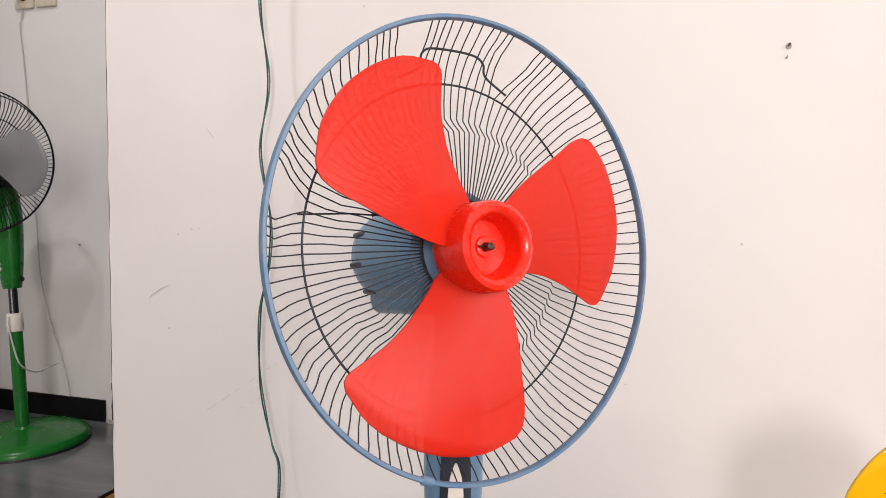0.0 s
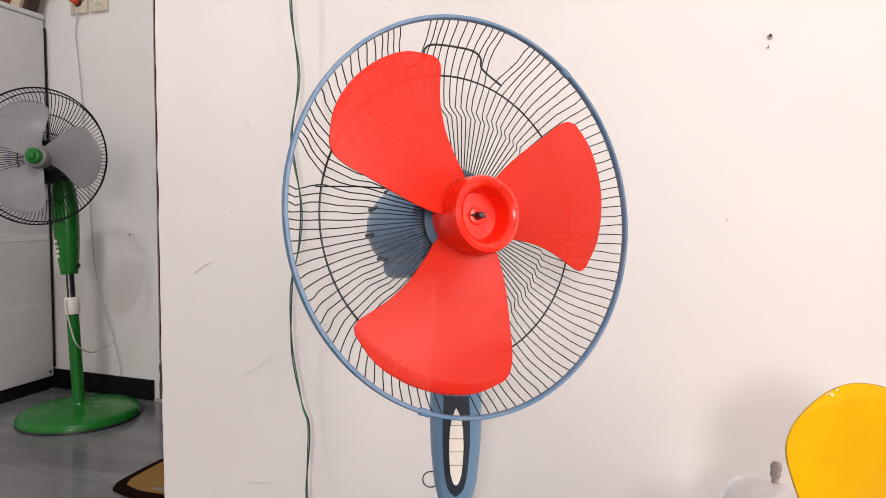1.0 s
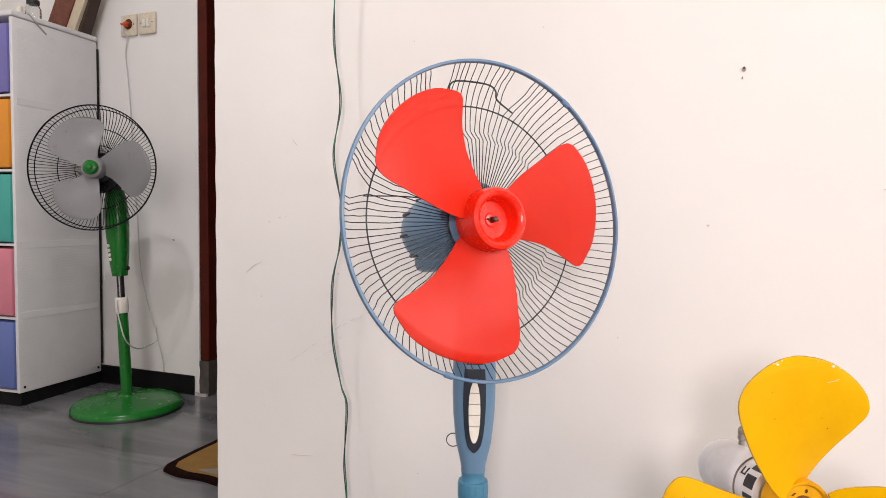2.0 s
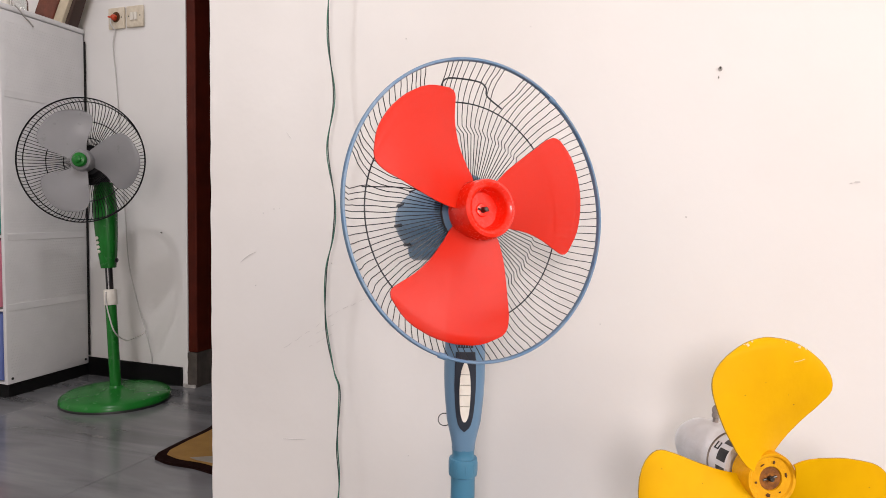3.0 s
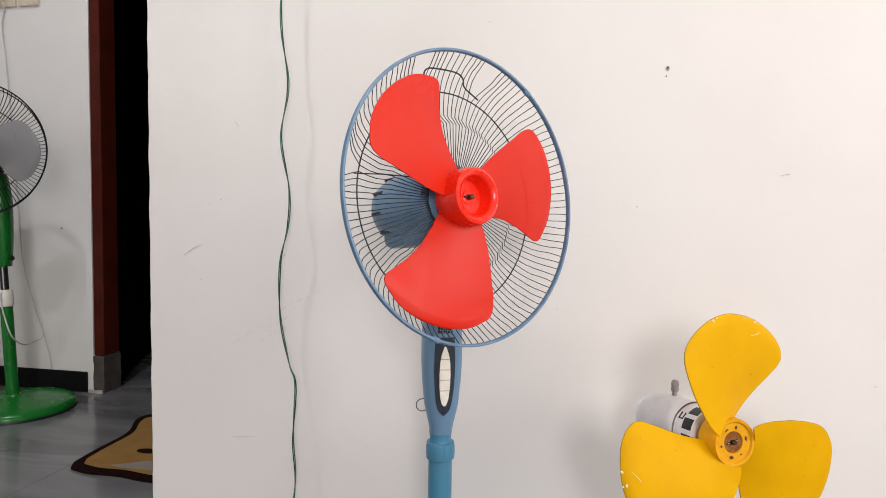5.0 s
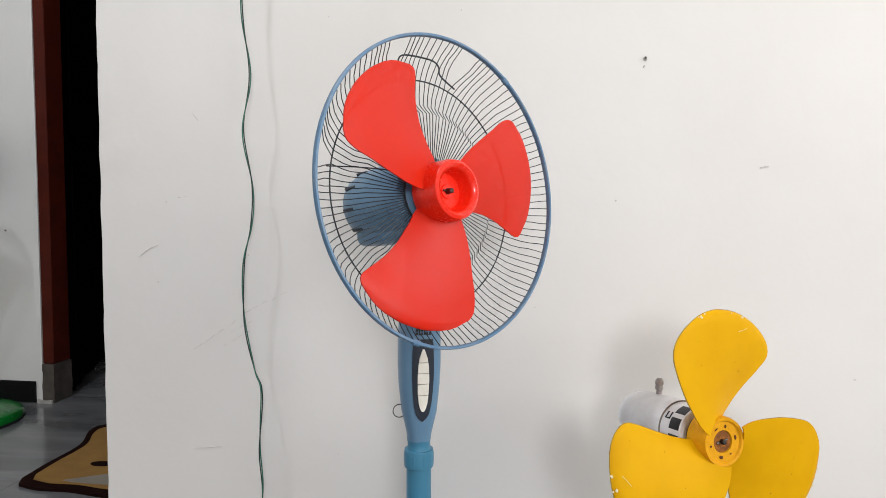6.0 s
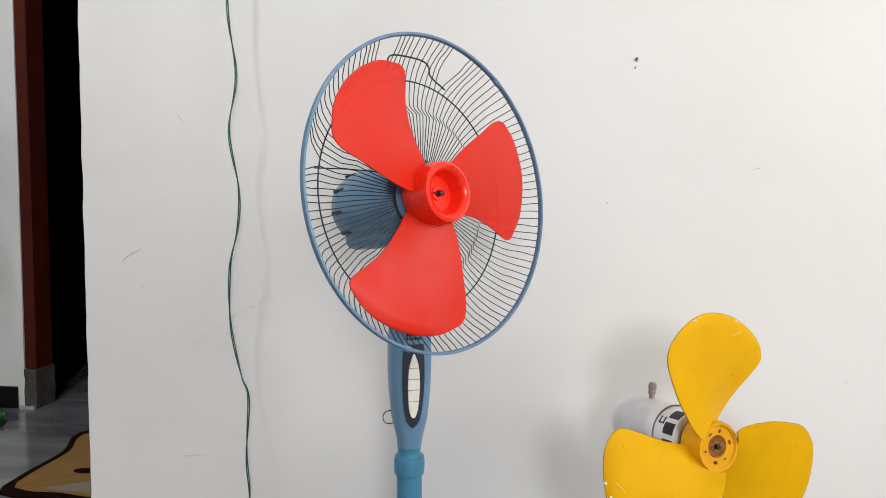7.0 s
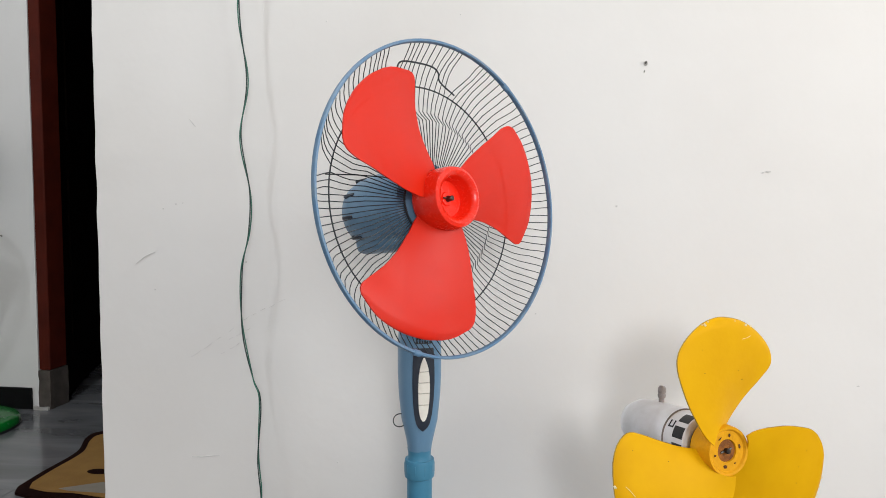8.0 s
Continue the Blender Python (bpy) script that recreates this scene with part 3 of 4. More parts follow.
for k in range(10):
    rings = []
    for d in (-0.044, -0.046, -0.062, -0.064):
        lo, hi = (0.0378, 0.034) if d in (-0.046, -0.062) else (0.0376, 0.0355)
        span = [radians(36 * k - 77 + 2.5 * q) for q in range(11)]
        rings.append([(lo * math.sin(t), lo * math.cos(t), d) for t in span] + [(hi * math.sin(t), hi * math.cos(t), d) for t in span[::-1]])
    bm = loft(rings)
    bm.transform(Y_HEAD)
    part("vent_slot", bm, BLACK, y_motor, "dark motor vent")
# the dark angular print on the motor's rim
for (x0, z0), (x1, z1) in (((-0.0045, 0.0), (0.0045, 0.0)), ((-0.0045, 0.0), (-0.0045, 0.008)), ((-0.0045, 0.008), (0.0045, 0.008))):
    mark = box((min(x0, x1) - 0.0009, 0.0371, min(z0, z1) - 0.0009), (max(x0, x1) + 0.0009, 0.0381, max(z0, z1) + 0.0009), 0, 1, Y_HEAD @ turned(-50, -0.0755))
    part("print_mark", mark, BLACK, y_motor)
part("pull_knob", lathe([(0.0042, 0.0), (0.0040, 0.008), (0.0054, 0.009), (0.0062, 0.013), (0.0052, 0.0155), (0.0063, 0.018), (0.0060, 0.023), (0.0038, 0.0265)], 9, Y_HEAD @ turned(6) @ Matrix.Translation((0, 0.037, -0.137)) @ Matrix.Rotation(radians(-90), 4, "X")), GREY_KNOB, y_motor, "grimy oscillation knob")
y_hub = part("propeller_hub", lathe([(0.0142, -0.004), (0.0152, 0.0), (0.0265, 0.0005), (0.0285, 0.003), (0.0318, 0.0035), (0.0328, 0.0), (0.0335, -0.012), (0.034, -0.030), (0.031, -0.033), (0.006, -0.034)], 56, Y_HEAD), YELLOW_DIRTY, yellow_fan, "grimy yellow propeller hub")
part("hub_socket", lathe([(0.0145, -0.002), (0.0142, -0.009), (0.010, -0.011), (0.003, -0.0112)], 32, Y_HEAD), RUST_ORANGE, y_hub, "rust-brown hub socket")
part("shaft", lathe([(0.0036, -0.02), (0.0036, 0.003), (0.0028, 0.004)], 16, Y_HEAD), DARK_STEEL, yellow_fan, "dark motor shaft")
part("shaft_pin", tube([Y_HEAD @ Vector((-0.009, -0.002, -0.002)), Y_HEAD @ Vector((0.009, 0.002, -0.002))], 0.0016, 8), DARK_STEEL, yellow_fan)
for k in range(6):
    part("grime_spot", lathe([(0.0030, 0.0), (0.0023, 0.0007), (0.0008, 0.001)], 5, Y_HEAD @ turned(60 * k + 12 + 7 * (k % 3), 0.0008) @ Matrix.Translation((0, 0.0205, 0)) @ Matrix.Diagonal((0.6 + 0.6 * (k % 2), 0.9 - 0.3 * (k % 3), 1, 1))), RUST, y_hub)
Y_LEAD = [(0.031, -68), (0.044, -62), (0.071, -51), (0.109, -42), (0.14, -36), (0.155, -30.5), (0.165, -22), (0.1705, -13.5), (0.1733, -7), (0.1745, -0.8)]
Y_TRAIL = [(0.031, 32), (0.039, 34), (0.075, 39.5), (0.113, 43.5), (0.14, 44.5), (0.152, 41.5), (0.163, 34), (0.1703, 21), (0.1734, 10.5), (0.1745, 0.8)]
Y_TWIST = [(0.031, 0.030), (0.08, 0.034), (0.13, 0.032), (0.1745, 0.020)]
YELLOW_EDGE = shader("grimy_edge", (0.46, 0.28, 0.02), 0.7, tint=(0.16, 0.09, 0.02), scale=70, amount=0.9, fine=300, bump=0.2)
CHIP = shader("bare_plastic", (0.78, 0.68, 0.42), 0.7, fine=300, bump=0.2)


def on_blade(r, f, lead, trail, depth, off=0.0014, camber=0.005):
    a0, a1 = interp(r, lead), interp(r, trail)
    a, s = radians(a0 * (1 - f) + a1 * f), min(1.0, (a1 - a0) / 55)
    return Vector((r * math.sin(a), r * math.cos(a), s * (interp(r, depth) * (0.5 - f) + camber * math.sin(math.pi * f)) + off))


for k in range(3):
    place = Y_HEAD @ turned(0.2 + 120 * k, -0.006)
    bm = blade(Y_LEAD, Y_TRAIL, 0.031, 0.1745, Y_TWIST, 0.0024, 26, 14, 0.005)
    outer = [v.co.copy() for v in bm.verts]
    yb = part("blade", bm, YELLOW, y_hub, "broad yellow blade with chipped edge", place)
    cols, rows = 15, 27
    low = lambda i, c: 0.5 * (outer[i * 2 * cols + c] + outer[i * 2 * cols + cols + c])
    rim = [low(i, 0) for i in range(3, rows)] + [low(rows - 1, c) for c in range(1, cols)] + [low(i, cols - 1) for i in range(rows - 2, 3, -1)]
    part("worn_edge", tube(rim, 0.0009, 5), YELLOW_EDGE, yb, "thin grimy worn edge")
    rnd = random.Random(40 + k)
    for q in range(16):
        f = rnd.choice((rnd.uniform(0.02, 0.3), rnd.uniform(0.6, 0.98))) if q < 11 else rnd.uniform(0.1, 0.9)
        r = rnd.uniform(0.1675, 0.1725) if q < 11 else rnd.uniform(0.08, 0.15)
        c = on_blade(r, f, Y_LEAD, Y_TRAIL, Y_TWIST)
        w = rnd.uniform(0.0007, 0.0026) if q < 11 else rnd.uniform(0.0004, 0.0008)
        ring = [c + Vector((w * rnd.uniform(0.5, 1.3) * math.cos(t), 0.7 * w * rnd.uniform(0.5, 1.3) * math.sin(t), 0)) for t in [2 * math.pi * g / 8 for g in range(8)]]
        part("chip", loft([ring, [p + Vector((0, 0, 0.0004)) for p in ring]]), CHIP if q < 11 else RUST, yb)
    line = [on_blade(0.148 + 0.004 * g, 0.62 + 0.05 * g, Y_LEAD, Y_TRAIL, Y_TWIST) for g in range(3)]
    part("scratch", tube(line, 0.0003, 4), CHIP, yb)

# the green standing fan
G_FOOT = Vector((-1.912, 1.908, 0.0))
G_HEAD = Matrix.Translation(-G_FOOT) @ axis_frame((-1.9216, 1.7695, 0.9347), 25.3, 2.0)
green_fan = thing("standing_fan", G_FOOT, "green standing fan with grey blades and no front guard", "fan")
LEAN = Matrix.Rotation(radians(-3.4), 4, "Y")
part("base", lathe([(0.024, 0.060), (0.03, 0.053), (0.05, 0.049), (0.11, 0.044), (0.165, 0.038), (0.188, 0.033), (0.1985, 0.026), (0.2025, 0.018), (0.2035, 0.009)], 72), GREEN, green_fan, "glossy green round base")
part("base_rim", lathe([(0.2035, 0.009), (0.2045, 0.006), (0.2045, 0.0), (0.02, 0.0)], 72), BLACK, green_fan, "black rubber base rim")
part("pole", lathe([(0.021, 0.05), (0.0205, 0.30), (0.0205, 0.385)], 32, LEAN), GREEN, green_fan, "green lower tube")
part("height_collar", lathe([(0.0215, 0.378), (0.0245, 0.38), (0.0250, 0.40), (0.0240, 0.436), (0.0215, 0.4395), (0.012, 0.44)], 36, LEAN), IVORY, green_fan, "white height collar")
part("inner_pole", lathe([(0.0135, 0.435), (0.0135, 0.535)], 24, LEAN), BLACK, green_fan, "black inner tube")
part("pole_stripe", box((-0.0022, -0.0145, 0.441), (0.0022, -0.0125, 0.53), 0.0005, 1, LEAN @ Matrix.Rotation(radians(30), 4, "Z")), STEEL, green_fan, "bright steel stripe")
GW = [(0.524, 0.026), (0.56, 0.031), (0.62, 0.037), (0.70, 0.041), (0.76, 0.043), (0.82, 0.038), (0.86, 0.03), (0.90, 0.022)]
GD = [(0.524, 0.026), (0.60, 0.033), (0.70, 0.038), (0.80, 0.036), (0.86, 0.028), (0.90, 0.02)]
G_TURN = LEAN @ Matrix.Rotation(radians(20), 4, "Z")
g_body = part("control_body", loft([body_section(interp(z, GW), interp(z, GD), z) for z in [0.524, 0.527, 0.54, 0.57, 0.60, 0.64, 0.68, 0.72, 0.76, 0.79, 0.82, 0.84, 0.852, 0.858]]), GREEN, green_fan, "green tapered control housing", G_TURN)
for k in range(4):
    z = 0.590 + 0.0178 * k
    p = on_front(-0.019 - 0.0012 * k, z, GW, GD, -0.001)
    part("push_button", lathe([(0.0068, 0.0), (0.0068, 0.004), (0.005, 0.006), (0.001, 0.0065)], 16, Matrix.Translation(p) @ Matrix.Rotation(radians(95), 4, "X")), IVORY, g_body, "round white push button")
part("clamp_knob", lathe([(0.003, 0), (0.009, 0.001), (0.0095, 0.010), (0.006, 0.013)], 18, Matrix.Translation((0.025, 0, 0.553)) @ Matrix.Rotation(radians(90), 4, "Y")), BLACK, g_body, "black clamp knob")
part("neck", lathe([(0.012, 0.85), (0.021, 0.859), (0.026, 0.868), (0.021, 0.876), (0.027, 0.888), (0.025, 0.908), (0.015, 0.925)], 20, LEAN), BLACK, green_fan, "black tilting neck")
g_motor = part("motor_housing", lathe(motor_profile(0.064, -0.058, -0.19)[::-1], 40, G_HEAD), BLACK, green_fan, "black motor housing")
part("gearbox", box((-0.022, -0.085, -0.17), (0.022, -0.03, -0.075), 0.01, 2, G_HEAD), BLACK, g_motor)
part("pull_knob", lathe([(0.004, 0), (0.004, 0.012), (0.008, 0.013), (0.006, 0.02)], 12, G_HEAD @ Matrix.Translation((0.01, 0.056, -0.12)) @ Matrix.Rotation(radians(-90), 4, "X")), BLACK, g_motor)
G_PROFILE = [(0.229, 0.0), (0.226, -0.018), (0.212, -0.034), (0.18, -0.046), (0.14, -0.052), (0.09, -0.055), (0.05, -0.055)]
guard(green_fan, G_HEAD, G_PROFILE, 104, [], 0.0013, 0.0036, GUARD_BLACK, [(0.2205, -0.028, 0.0020), (0.150, -0.052, 0.0018), (0.088, -0.056, 0.0018)], 0.2299, GUARD_BLACK, 4)
g_hub = part("propeller_hub", lathe([(0.0355, 0.006), (0.0395, 0.000), (0.041, -0.015), (0.041, -0.035), (0.006, -0.036)][::-1], 40, G_HEAD), GREY_BLADE, green_fan, "smoky grey propeller hub")
part("hub_face", lathe([(0.036, 0.0045), (0.02, 0.0075), (0.004, 0.008)], 40, G_HEAD), GREY_BLADE, g_hub)
part("spinner_nut", lathe([(0.026, 0.006), (0.0265, 0.017), (0.022, 0.023), (0.013, 0.025), (0.012, 0.030), (0.009, 0.033), (0.002, 0.034)], 32, G_HEAD), GREEN, green_fan, "green spinner nut")
G_LEAD = [(0.036, -56), (0.06, -49), (0.09, -44), (0.13, -42), (0.165, -38), (0.185, -32), (0.197, -19), (0.2025, -8), (0.204, 0)]
G_TRAIL = [(0.036, 40), (0.06, 34), (0.09, 37), (0.13, 41), (0.165, 41), (0.185, 33), (0.197, 19), (0.2025, 8), (0.204, 3)]
for k in range(3):
    part("blade", blade(G_LEAD, G_TRAIL, 0.036, 0.204, [(0.036, 0.02), (0.1, 0.034), (0.204, 0.026)], 0.002, 20, 12), GREY_BLADE, g_hub, "broad smoky grey blade", G_HEAD @ turned(-31 + 120 * k, -0.024))


# ---- things by the back wall ----
# white power cord of the green fan: a loop by the pole, then up the wall to the socket
cord_paths = [
    [(-2.164, 2.168, 1.53), (-2.181, 2.170, 1.461), (-2.168, 2.170, 1.338), (-2.156, 2.170, 1.196), (-2.139, 2.168, 0.959), (-2.120, 2.167, 0.70), (-2.108, 2.166, 0.545), (-2.084, 2.166, 0.434), (-2.050, 2.166, 0.324), (-2.014, 2.162, 0.228), (-1.964, 2.06, 0.218), (-1.916, 1.96, 0.229), (-1.885, 1.878, 0.277), (-1.911, 1.874, 0.349), (-1.924, 1.874, 0.404), (-1.926, 1.877, 0.432)],
    [(-2.030, 2.168, 0.275), (-2.010, 2.169, 0.205), (-1.992, 2.169, 0.142), (-1.984, 2.168, 0.10), (-1.982, 2.163, 0.084)],
]
part("power_cord", tube(smooth_path(cord_paths[0], 8), 0.0025, 8), CORD_WHITE, green_fan, "white power cord to the wall socket", Matrix.Translation(-G_FOOT))
part("cord_tail", tube(smooth_path(cord_paths[1], 8), 0.0022, 8), CORD_WHITE, green_fan, "thin white cord hanging down the wall", Matrix.Translation(-G_FOOT))


def wall_plate(name, x0, x1, label, category):
    root = thing(name, ((x0 + x1) / 2, 2.18, 1.577), label, category)
    w = (x1 - x0) / 2
    plate = part("plate", box((-w, -0.012, -0.045), (w, 0.0, 0.045), 0.004, 3), CREAM, root)
    for s in (-1, 1):
        part("screw", lathe([(0.0028, 0), (0.0028, 0.001), (0.001, 0.0014)], 10, Matrix.Translation((s * 0.031, -0.012, 0.002)) @ Matrix.Rotation(radians(90), 4, "X")), DARK_STEEL, plate)
    return root, plate


sock, plate = wall_plate("wall_socket", -2.205, -2.116, "cream wall socket with an orange-red plug in it", "socket")
part("recess", lathe([(0.020, 0.0005), (0.0225, 0.0015), (0.020, 0.003), (0.01, 0.0022)], 28, Matrix.Translation((0.001, -0.0118, 0.004)) @ Matrix.Rotation(radians(90), 4, "X")), RUST, plate, "dark round recess")
plug = thing("power_plug", (-2.162, 2.166, 1.578), "orange-red mains plug in the wall socket", "plug")
part("plug_body", lathe([(0.011, 0.0), (0.013, 0.005), (0.0125, 0.014), (0.008, 0.02), (0.004, 0.022)], 20, Matrix.Rotation(radians(90), 4, "X")), ORANGE, plug)
part("plug_neck", tube([(0.020, -0.012, 0.002), (-0.004, -0.016, 0.0), (-0.018, -0.016, 0.001), (-0.024, -0.016, 0.003)], [0.003, 0.005, 0.004, 0.003], 8), ORANGE, plug)
part("cord_end", tube(smooth_path([(-0.004, -0.022, -0.008), (-0.006, -0.02, -0.03), (-0.003, -0.003, -0.05)], 5), 0.003, 8), CORD_WHITE, plug)
switch, plate = wall_plate("light_switch", -2.104, -2.012, "cream double light switch beside the socket", "switch")
part("bezel", box((-0.022, -0.014, -0.020), (0.022, -0.0122, 0.022), 0.001, 1), CREAM, plate)
for s in (-1, 1):
    part("rocker", box((s * 0.010 - 0.0085, -0.019, -0.015), (s * 0.010 + 0.0085, -0.0142, 0.017), 0.002, 2, Matrix.Rotation(radians(3), 4, "X")), IVORY, plate, "ivory rocker")

# drawer cabinet
cab = thing("drawer_cabinet", Matrix.Translation((-2.345, 2.165, 0)) @ Matrix.Rotation(radians(5.0), 4, "Z"), "white plastic drawer cabinet with coloured drawers on a black plinth", "cabinet")
CW, CD = 0.52, 0.415
part("plinth", box((-CW + 0.01, -CD + 0.01, 0.0), (-0.006, 0.0, 0.052), 0.002, 1), SKIRT, cab, "black plinth")
part("side_panel", box((-0.018, -CD, 0.053), (0.0, 0.0, 1.520), 0.005, 2), CABINET, cab, "white dotted side panel")
part("side_panel", box((-CW, -CD, 0.053), (-CW + 0.018, 0.0, 1.520), 0.005, 2), CABINET, cab)
part("back_panel", box((-CW + 0.019, -0.008, 0.06), (-0.019, 0.0, 1.515)), CABINET, cab)
# solid black strip stands for the shadow gap between cabinet and wall
part("gap_strip", box((-0.004, 0.001, 0.09), (0.003, 0.006, 1.49)), GAP, cab, "black strip for the shadow gap")
part("top", box((-CW - 0.004, -CD - 0.006, 1.521), (0.004, 0.002, 1.543), 0.006, 3), CABINET, cab, "white rounded top")
COLOURS = [("blue", (0.12, 0.17, 0.42)), ("pink", (0.62, 0.2, 0.26)), ("teal", (0.04, 0.36, 0.31)), ("orange", (0.72, 0.27, 0.02)), ("violet", (0.16, 0.15, 0.40))]
for k, (hue, rgb) in enumerate(COLOURS):
    z0 = 0.066 + 0.2905 * k
    paint = shader(hue + "_plastic", rgb, 0.4, fine=200, bump=0.03)
    part("rail", box((-CW + 0.019, -CD + 0.004, z0 - 0.012), (-0.019, -0.02, z0 - 0.002), 0.001, 1), CABINET, cab)
    d = part("drawer", box((-CW + 0.024, -CD - 0.004, z0 + 0.004), (-0.024, -0.03, z0 + 0.268), 0.006, 2), paint, cab, hue + " plastic drawer front")
    part("handle", box((-CW / 2 - 0.06, -CD - 0.014, z0 + 0.2), (-CW / 2 + 0.06, -CD - 0.0045, z0 + 0.225), 0.004, 2), CABINET, d)
# raised bands and embossed dots on the side panel
for z in (0.345, 0.625, 1.185):
    part("band", box((0.0, -CD + 0.012, z), (0.0018, -0.012, z + 0.028), 0.0008, 1), CABINET, cab)
dots = bmesh.new()
for i in range(122):
    for j in range(31):
        y, z = -CD + 0.020 + 0.0125 * (j + 0.34 * (i % 3)), 0.085 + 0.0115 * i
        if y > -0.014 or any(b - 0.008 < z < b + 0.036 for b in (0.345, 0.625, 1.185)):
            continue
        a, r = [], 0.0058
        for dy, dz in ((-r, -r * 0.25), (0, -r * 0.62), (r, r * 0.25), (0, r * 0.62)):
            a.append(dots.verts.new((0.0002, y + dy, z + dz)))
        tip = dots.verts.new((0.0013, y, z))
        for q in range(4):
            dots.faces.new((a[q], a[(q + 1) % 4], tip))
tagged(part("embossing", dots, CABINET, cab), kind="stuff")
for y, z in ((-CD + 0.022, 0.075), (-0.02, 0.075)):
    part("bolt", lathe([(0.0055, 0), (0.0055, 0.002), (0.003, 0.003)], 12, Matrix.Translation((0.0005, y, z)) @ Matrix.Rotation(radians(90), 4, "Y")), BLACK, cab, "black bolt head")

# on top of the cabinet
TOP = 1.543


def leaning_book(x, y, w, h, d, tilt, turn, cover, label, name="book"):
    m = Matrix.Translation((x, y, TOP)) @ Matrix.Rotation(radians(turn), 4, "Z") @ Matrix.Rotation(radians(tilt), 4, "Y")
    root = thing(name, m, label, "book", "books leaning on the cabinet")
    part("cover", box((0, -d / 2, 0), (0.003, d / 2, h), 0.001, 1), cover, root)
    part("cover", box((w - 0.003, -d / 2, 0), (w, d / 2, h), 0.001, 1), cover, root)
    part("spine", box((0.0031, -d / 2, 0), (w - 0.0031, -d / 2 + 0.004, h), 0.001, 1), cover, root)
    part("pages", box((0.0035, -d / 2 + 0.005, 0.003), (w - 0.0035, d / 2 - 0.004, h - 0.003)), PAPER, root)


leaning_book(-2.548, 2.10, 0.108, 0.30, 0.07, 28, 0, BROWN, "thick brown leather-bound book leaning on the cabinet")
leaning_book(-2.424, 2.10, 0.050, 0.27, 0.06, 28, 0, PAPER, "cream paper-covered book leaning on another book")
leaning_book(-2.366, 2.11, 0.022, 0.25, 0.05, 24, 0, DARKBOOK, "dark brown hardcover book leaning on another book")
jar = thing("glass_jar", (-2.428, 1.93, TOP), "small clear glass jar with dark lid on the cabinet", "jar")
part("glass", lathe([(0.027, 0.0), (0.030, 0.004), (0.030, 0.062), (0.024, 0.074), (0.022, 0.080), (0.018, 0.080), (0.020, 0.073), (0.027, 0.060), (0.027, 0.006), (0.004, 0.005)], 32), CLEAR, jar)
part("lid", lathe([(0.0235, 0.0805), (0.0245, 0.083), (0.0245, 0.097), (0.021, 0.100), (0.004, 0.100)], 28), BLACK, jar)
bottle = thing("bottle", (-2.496, 1.92, TOP), "small black bottle with looped handle and white cap", "bottle")
part("bottle_body", lathe([(0.024, 0.0), (0.026, 0.004), (0.026, 0.032), (0.016, 0.044), (0.012, 0.05)], 28), BLACK, bottle)
part("cap", lathe([(0.014, 0.05), (0.0145, 0.075), (0.012, 0.078), (0.003, 0.078)], 24), IVORY, bottle)
part("handle", tube(smooth_path([(0.020, -0.006, 0.036), (0.030, -0.010, 0.042), (0.040, -0.012, 0.034), (0.043, -0.012, 0.018), (0.040, -0.012, 0.004)], 5), 0.004, 8), BLACK, bottle, "black looped handle")
STRIP = shader("grey_tape", (0.36, 0.35, 0.33), 0.6, fine=200)
part("tape_strip", tube([(0.0022, -0.347, 1.548), (0.0024, -0.335, 1.538), (0.0022, -0.30, 1.513), (0.0022, -0.262, 1.486)], [0.0022, 0.0035, 0.0035, 0.003], 8), STRIP, cab, "grey tape strip")

# floor mat with a curved outline
mat_outline = smooth_path([(-1.315, 1.50), (-1.325, 1.60), (-1.335, 1.76), (-1.39, 1.88), (-1.385, 1.95), (-1.25, 2.02), (-1.05, 2.0), (-0.9, 1.9), (-0.86, 1.7), (-0.9, 1.5), (-1.0, 1.436), (-1.135, 1.45), (-1.225, 1.448), (-1.295, 1.465)], 6)


def flat_shape(outline, z0, z1, centre=None, scale=1.0):
    c = Vector((centre[0], centre[1], 0)) if centre else Vector()
    pts = [c + (Vector((p.x, p.y, 0)) - c) * scale for p in outline]
    return loft([[Vector((p.x, p.y, z0)) for p in pts], [Vector((p.x, p.y, z1)) for p in pts]])


mat = thing("floor_mat", (0, 0, 0), "ochre floor mat with a thick dark brown border", "mat")
part("border", flat_shape(mat_outline, 0.0, 0.008), MAT_BROWN, mat, "dark brown pile border", smooth=False)
part("field", flat_shape(mat_outline, 0.0081, 0.0105, (-1.12, 1.72), 0.885), MAT_YELLOW, mat, "ochre pile field", smooth=False)
pale = smooth_path([(-1.19, 1.497), (-1.15, 1.522), (-1.08, 1.562), (-1.0, 1.585), (-0.95, 1.55), (-0.99, 1.492), (-1.09, 1.488), (-1.16, 1.489)], 4)
part("pale_patch", flat_shape(pale, 0.0106, 0.0118), MAT_PALE, mat, "pale grey patch", smooth=False)
spot = [Vector((-1.16 + 0.035 * math.cos(t), 1.62 + 0.018 * math.sin(t), 0)) for t in [2 * math.pi * k / 16 for k in range(16)]]
part("dark_spot", flat_shape(spot, 0.0106, 0.0120), MAT_BROWN, mat, smooth=False)

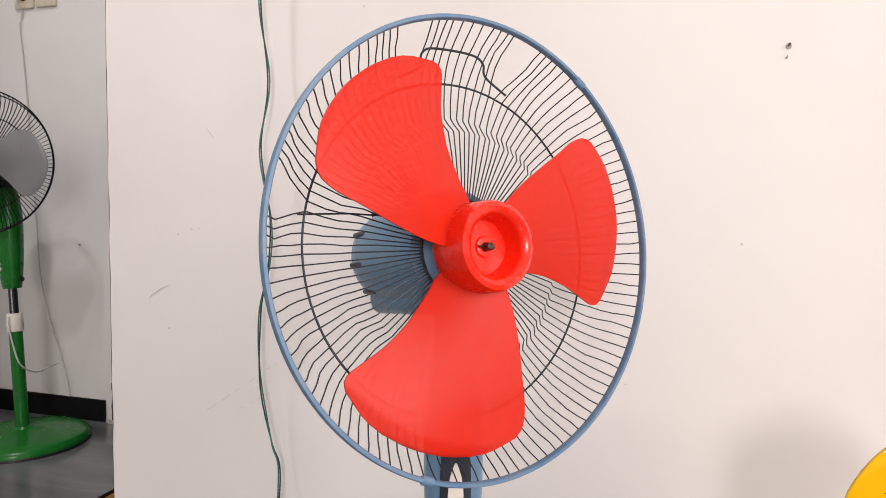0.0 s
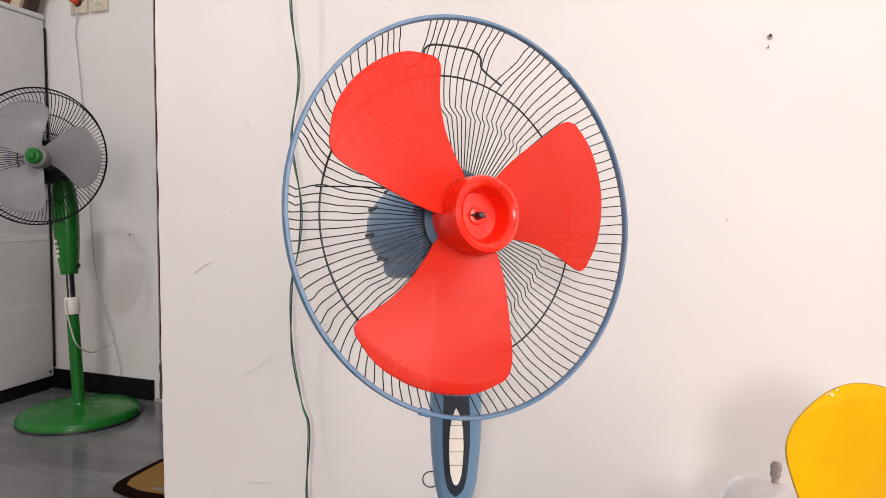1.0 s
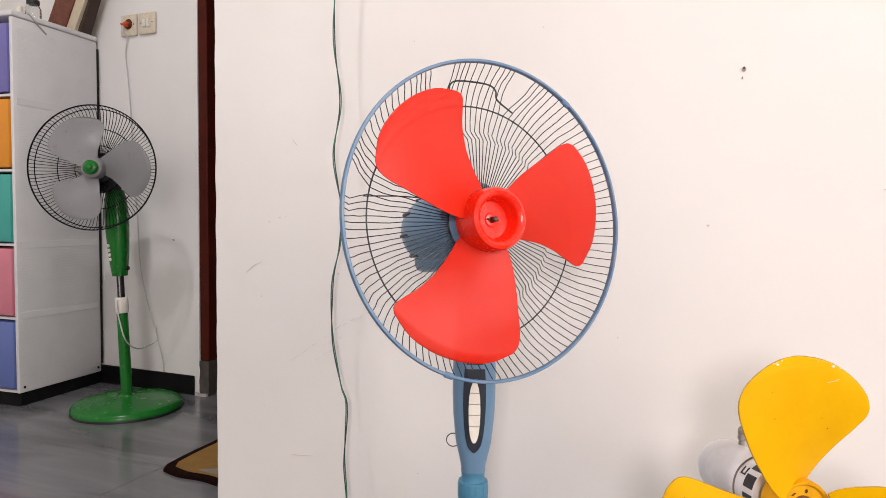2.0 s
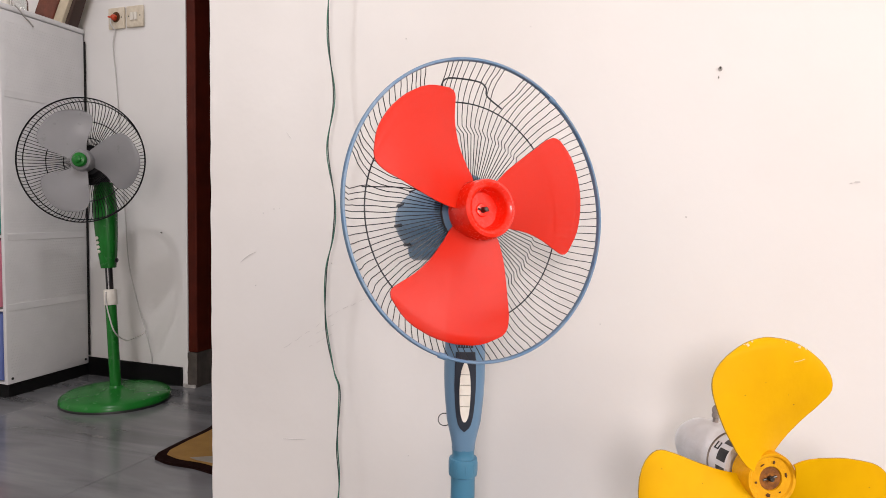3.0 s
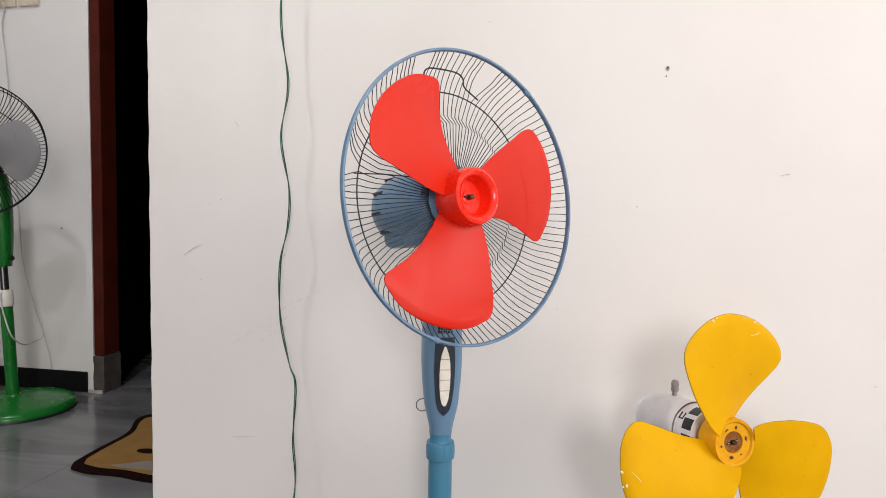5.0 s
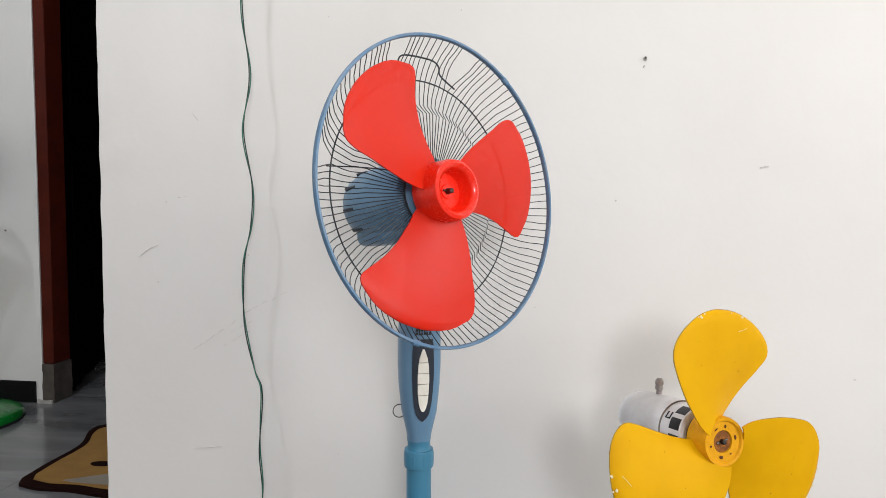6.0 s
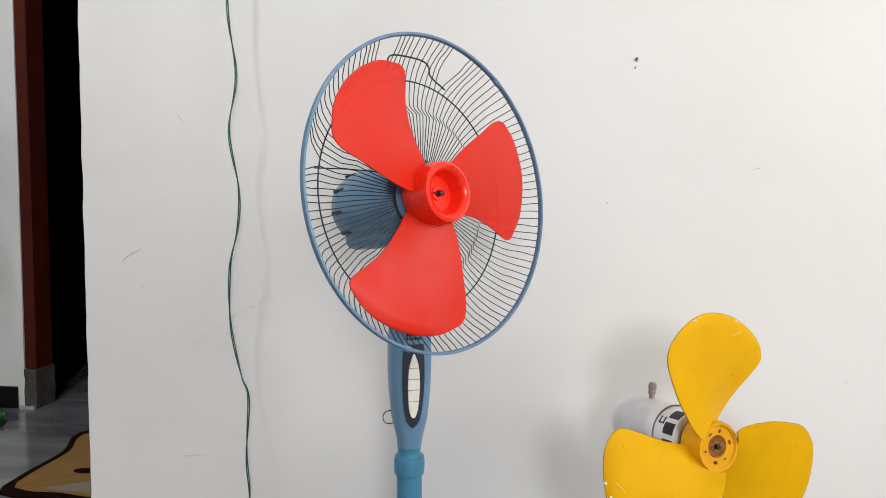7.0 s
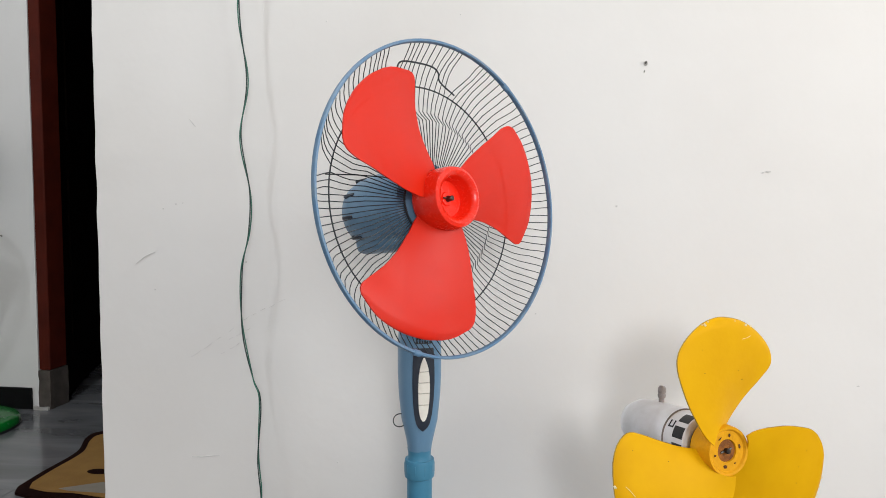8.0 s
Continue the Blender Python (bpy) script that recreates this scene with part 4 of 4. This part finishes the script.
# ---- on the front wall ----
# a twisted pair of green and black cable hanging beside the fan
cable_line = smooth_path([(-0.452, 1.074, 2.2), (-0.475, 1.072, 1.7), (-0.462, 1.072, 1.35), (-0.469, 1.07, 1.117), (-0.454, 1.07, 0.987), (-0.469, 1.07, 0.886), (-0.452, 1.07, 0.784), (-0.455, 1.07, 0.713), (-0.471, 1.07, 0.64), (-0.471, 1.07, 0.536), (-0.452, 1.07, 0.442), (-0.439, 1.07, 0.40), (-0.444, 1.07, 0.293), (-0.440, 1.072, 0.208), (-0.45, 1.07, 0.1), (-0.44, 1.04, 0.008), (-0.36, 1.03, 0.004)], 10)
hang = thing("hanging_cable", (0, 0, 0), "twisted green and black cable hanging down the white wall", "cable")
for phase, mt, nm in ((0.0, CORD_GREEN, "green_strand"), (math.pi, CORD_DARK, "black_strand")):
    pts = [p + 0.0014 * Vector((math.cos(phase + 26 * p.z), math.sin(phase + 26 * p.z), 0)) for p in cable_line]
    part(nm, tube(pts, 0.00115, 6), mt, hang)
part("clip", box((-0.46, 1.068, 2.17), (-0.444, 1.10, 2.2), 0.003, 1), IVORY, hang)

# nails, plugged holes and pencil scratches
def nail(x, z, r, label, y=1.10):
    root = thing("wall_nail", (x, y, z), label, "nail")
    part("hole_edge", lathe([(r * 1.7, 0.0), (r * 1.5, 0.0012), (r * 0.8, 0.0006)], 12, Matrix.Rotation(radians(90), 4, "X") @ Matrix.Diagonal((1, 1.2, 1, 1))), PLASTER, root)
    part("nail_shank", lathe([(r * 0.45, 0.0), (r * 0.45, 0.005), (r * 0.85, 0.0052), (r * 0.8, 0.0065)], 10, Matrix.Rotation(radians(78), 4, "X")), DARK_STEEL, root)


nail(0.248, 1.003, 0.0020, "dark steel nail in a chipped hole")
nail(-1.932, 0.655, 0.0022, "small dark nail in the back wall", 2.18)
nail(0.246, 0.989, 0.0007, "small dark nail below a larger one")


def chip(x, z, w, h, seed, label):
    rnd = random.Random(seed)
    ring = []
    for k in range(11):
        t = 2 * math.pi * k / 11
        q = rnd.uniform(0.4, 0.85)
        ring.append((x + w * q * math.cos(t), z + h * q * math.sin(t)))
    bm = loft([[(a, 1.0996, b) for a, b in ring], [(a, 1.0986, b) for a, b in ring]])
    tagged(part("wall_chip", bm, PENCIL), label, "wall damage", "chips in the wall paint")


for i, (x, z, w, h) in enumerate([(0.450, 0.818, 0.006, 0.0025), (0.442, 0.816, 0.003, 0.002), (0.203, 0.760, 0.0022, 0.003), (0.066, 0.569, 0.002, 0.0018), (0.603, 0.459, 0.004, 0.0015), (-0.614, 0.764, 0.0032, 0.0013), (-0.60, 0.766, 0.0018, 0.0012), (-0.07, 1.097, 0.002, 0.002), (-0.314, 1.094, 0.0016, 0.002), (-0.64, 0.755, 0.002, 0.002), (-0.66, 0.60, 0.002, 0.0025), (-0.475, 0.655, 0.003, 0.002), (-0.30, 0.28, 0.0018, 0.002)]):
    chip(x, z, w, h, i, "small chip in the white wall paint")


def scratch(points, w, label="thin grey pencil scratch on the wall"):
    line = smooth_path([(x, 1.0996, z) for x, z in points], 5)
    n = len(line)
    tagged(part("wall_scratch", tube(line, [0.75 * w * (0.35 + 0.65 * math.sin(math.pi * (i + 0.5) / n)) for i in range(n)], 5), PENCIL), label, "scratch", "scratches on the wall")


def broken_scratch(a, b, count, w, seed):
    """A faint line that skips over the uneven plaster."""
    rnd = random.Random(seed)
    for k in range(count):
        p, q = (k + rnd.uniform(0.0, 0.25)) / count, (k + rnd.uniform(0.6, 0.95)) / count
        ends = [(a[0] + (b[0] - a[0]) * s, a[1] + (b[1] - a[1]) * s + rnd.uniform(-0.0012, 0.0012)) for s in (p, 0.5 * (p + q), q)]
        scratch(ends, w * rnd.uniform(0.6, 1.1), "faint broken pencil scratch on the wall")


scratch([(-0.5835, 0.924), (-0.577, 0.916), (-0.571, 0.909)], 0.0011)
scratch([(-0.70, 0.648), (-0.69, 0.656), (-0.676, 0.665), (-0.659, 0.672)], 0.0010)
broken_scratch((-0.592, 0.469), (-0.492, 0.535), 4, 0.0006, 1)
broken_scratch((-0.488, 0.543), (-0.396, 0.588), 5, 0.0006, 2)
broken_scratch((-0.515, 0.505), (-0.465, 0.532), 3, 0.0005, 3)
broken_scratch((-0.53, 0.478), (-0.468, 0.512), 4, 0.00045, 4)
scratch([(-0.592, 0.275), (-0.565, 0.277), (-0.535, 0.281)], 0.0011)

# ---- floor tiles, the pieces of the floor ----
TILE_MESH = bpy.data.meshes.new("floor_tile")
tb = box((-0.3993, -0.3993, -0.012), (0.3993, 0.3993, 0.0), 0.0006, 1)
tb.to_mesh(TILE_MESH)
tb.free()
TILE_MESH.materials.append(TILE)
for i in range(-3, 6):
    for j in range(-7, 4):
        x, y = -1.323 + 0.8 * i - 0.4, 2.30 + 0.8 * j - 0.4
        ob = new("floor_tile", TILE_MESH)
        ob.parent = floor
        ob.location = (x, y, 0.0)
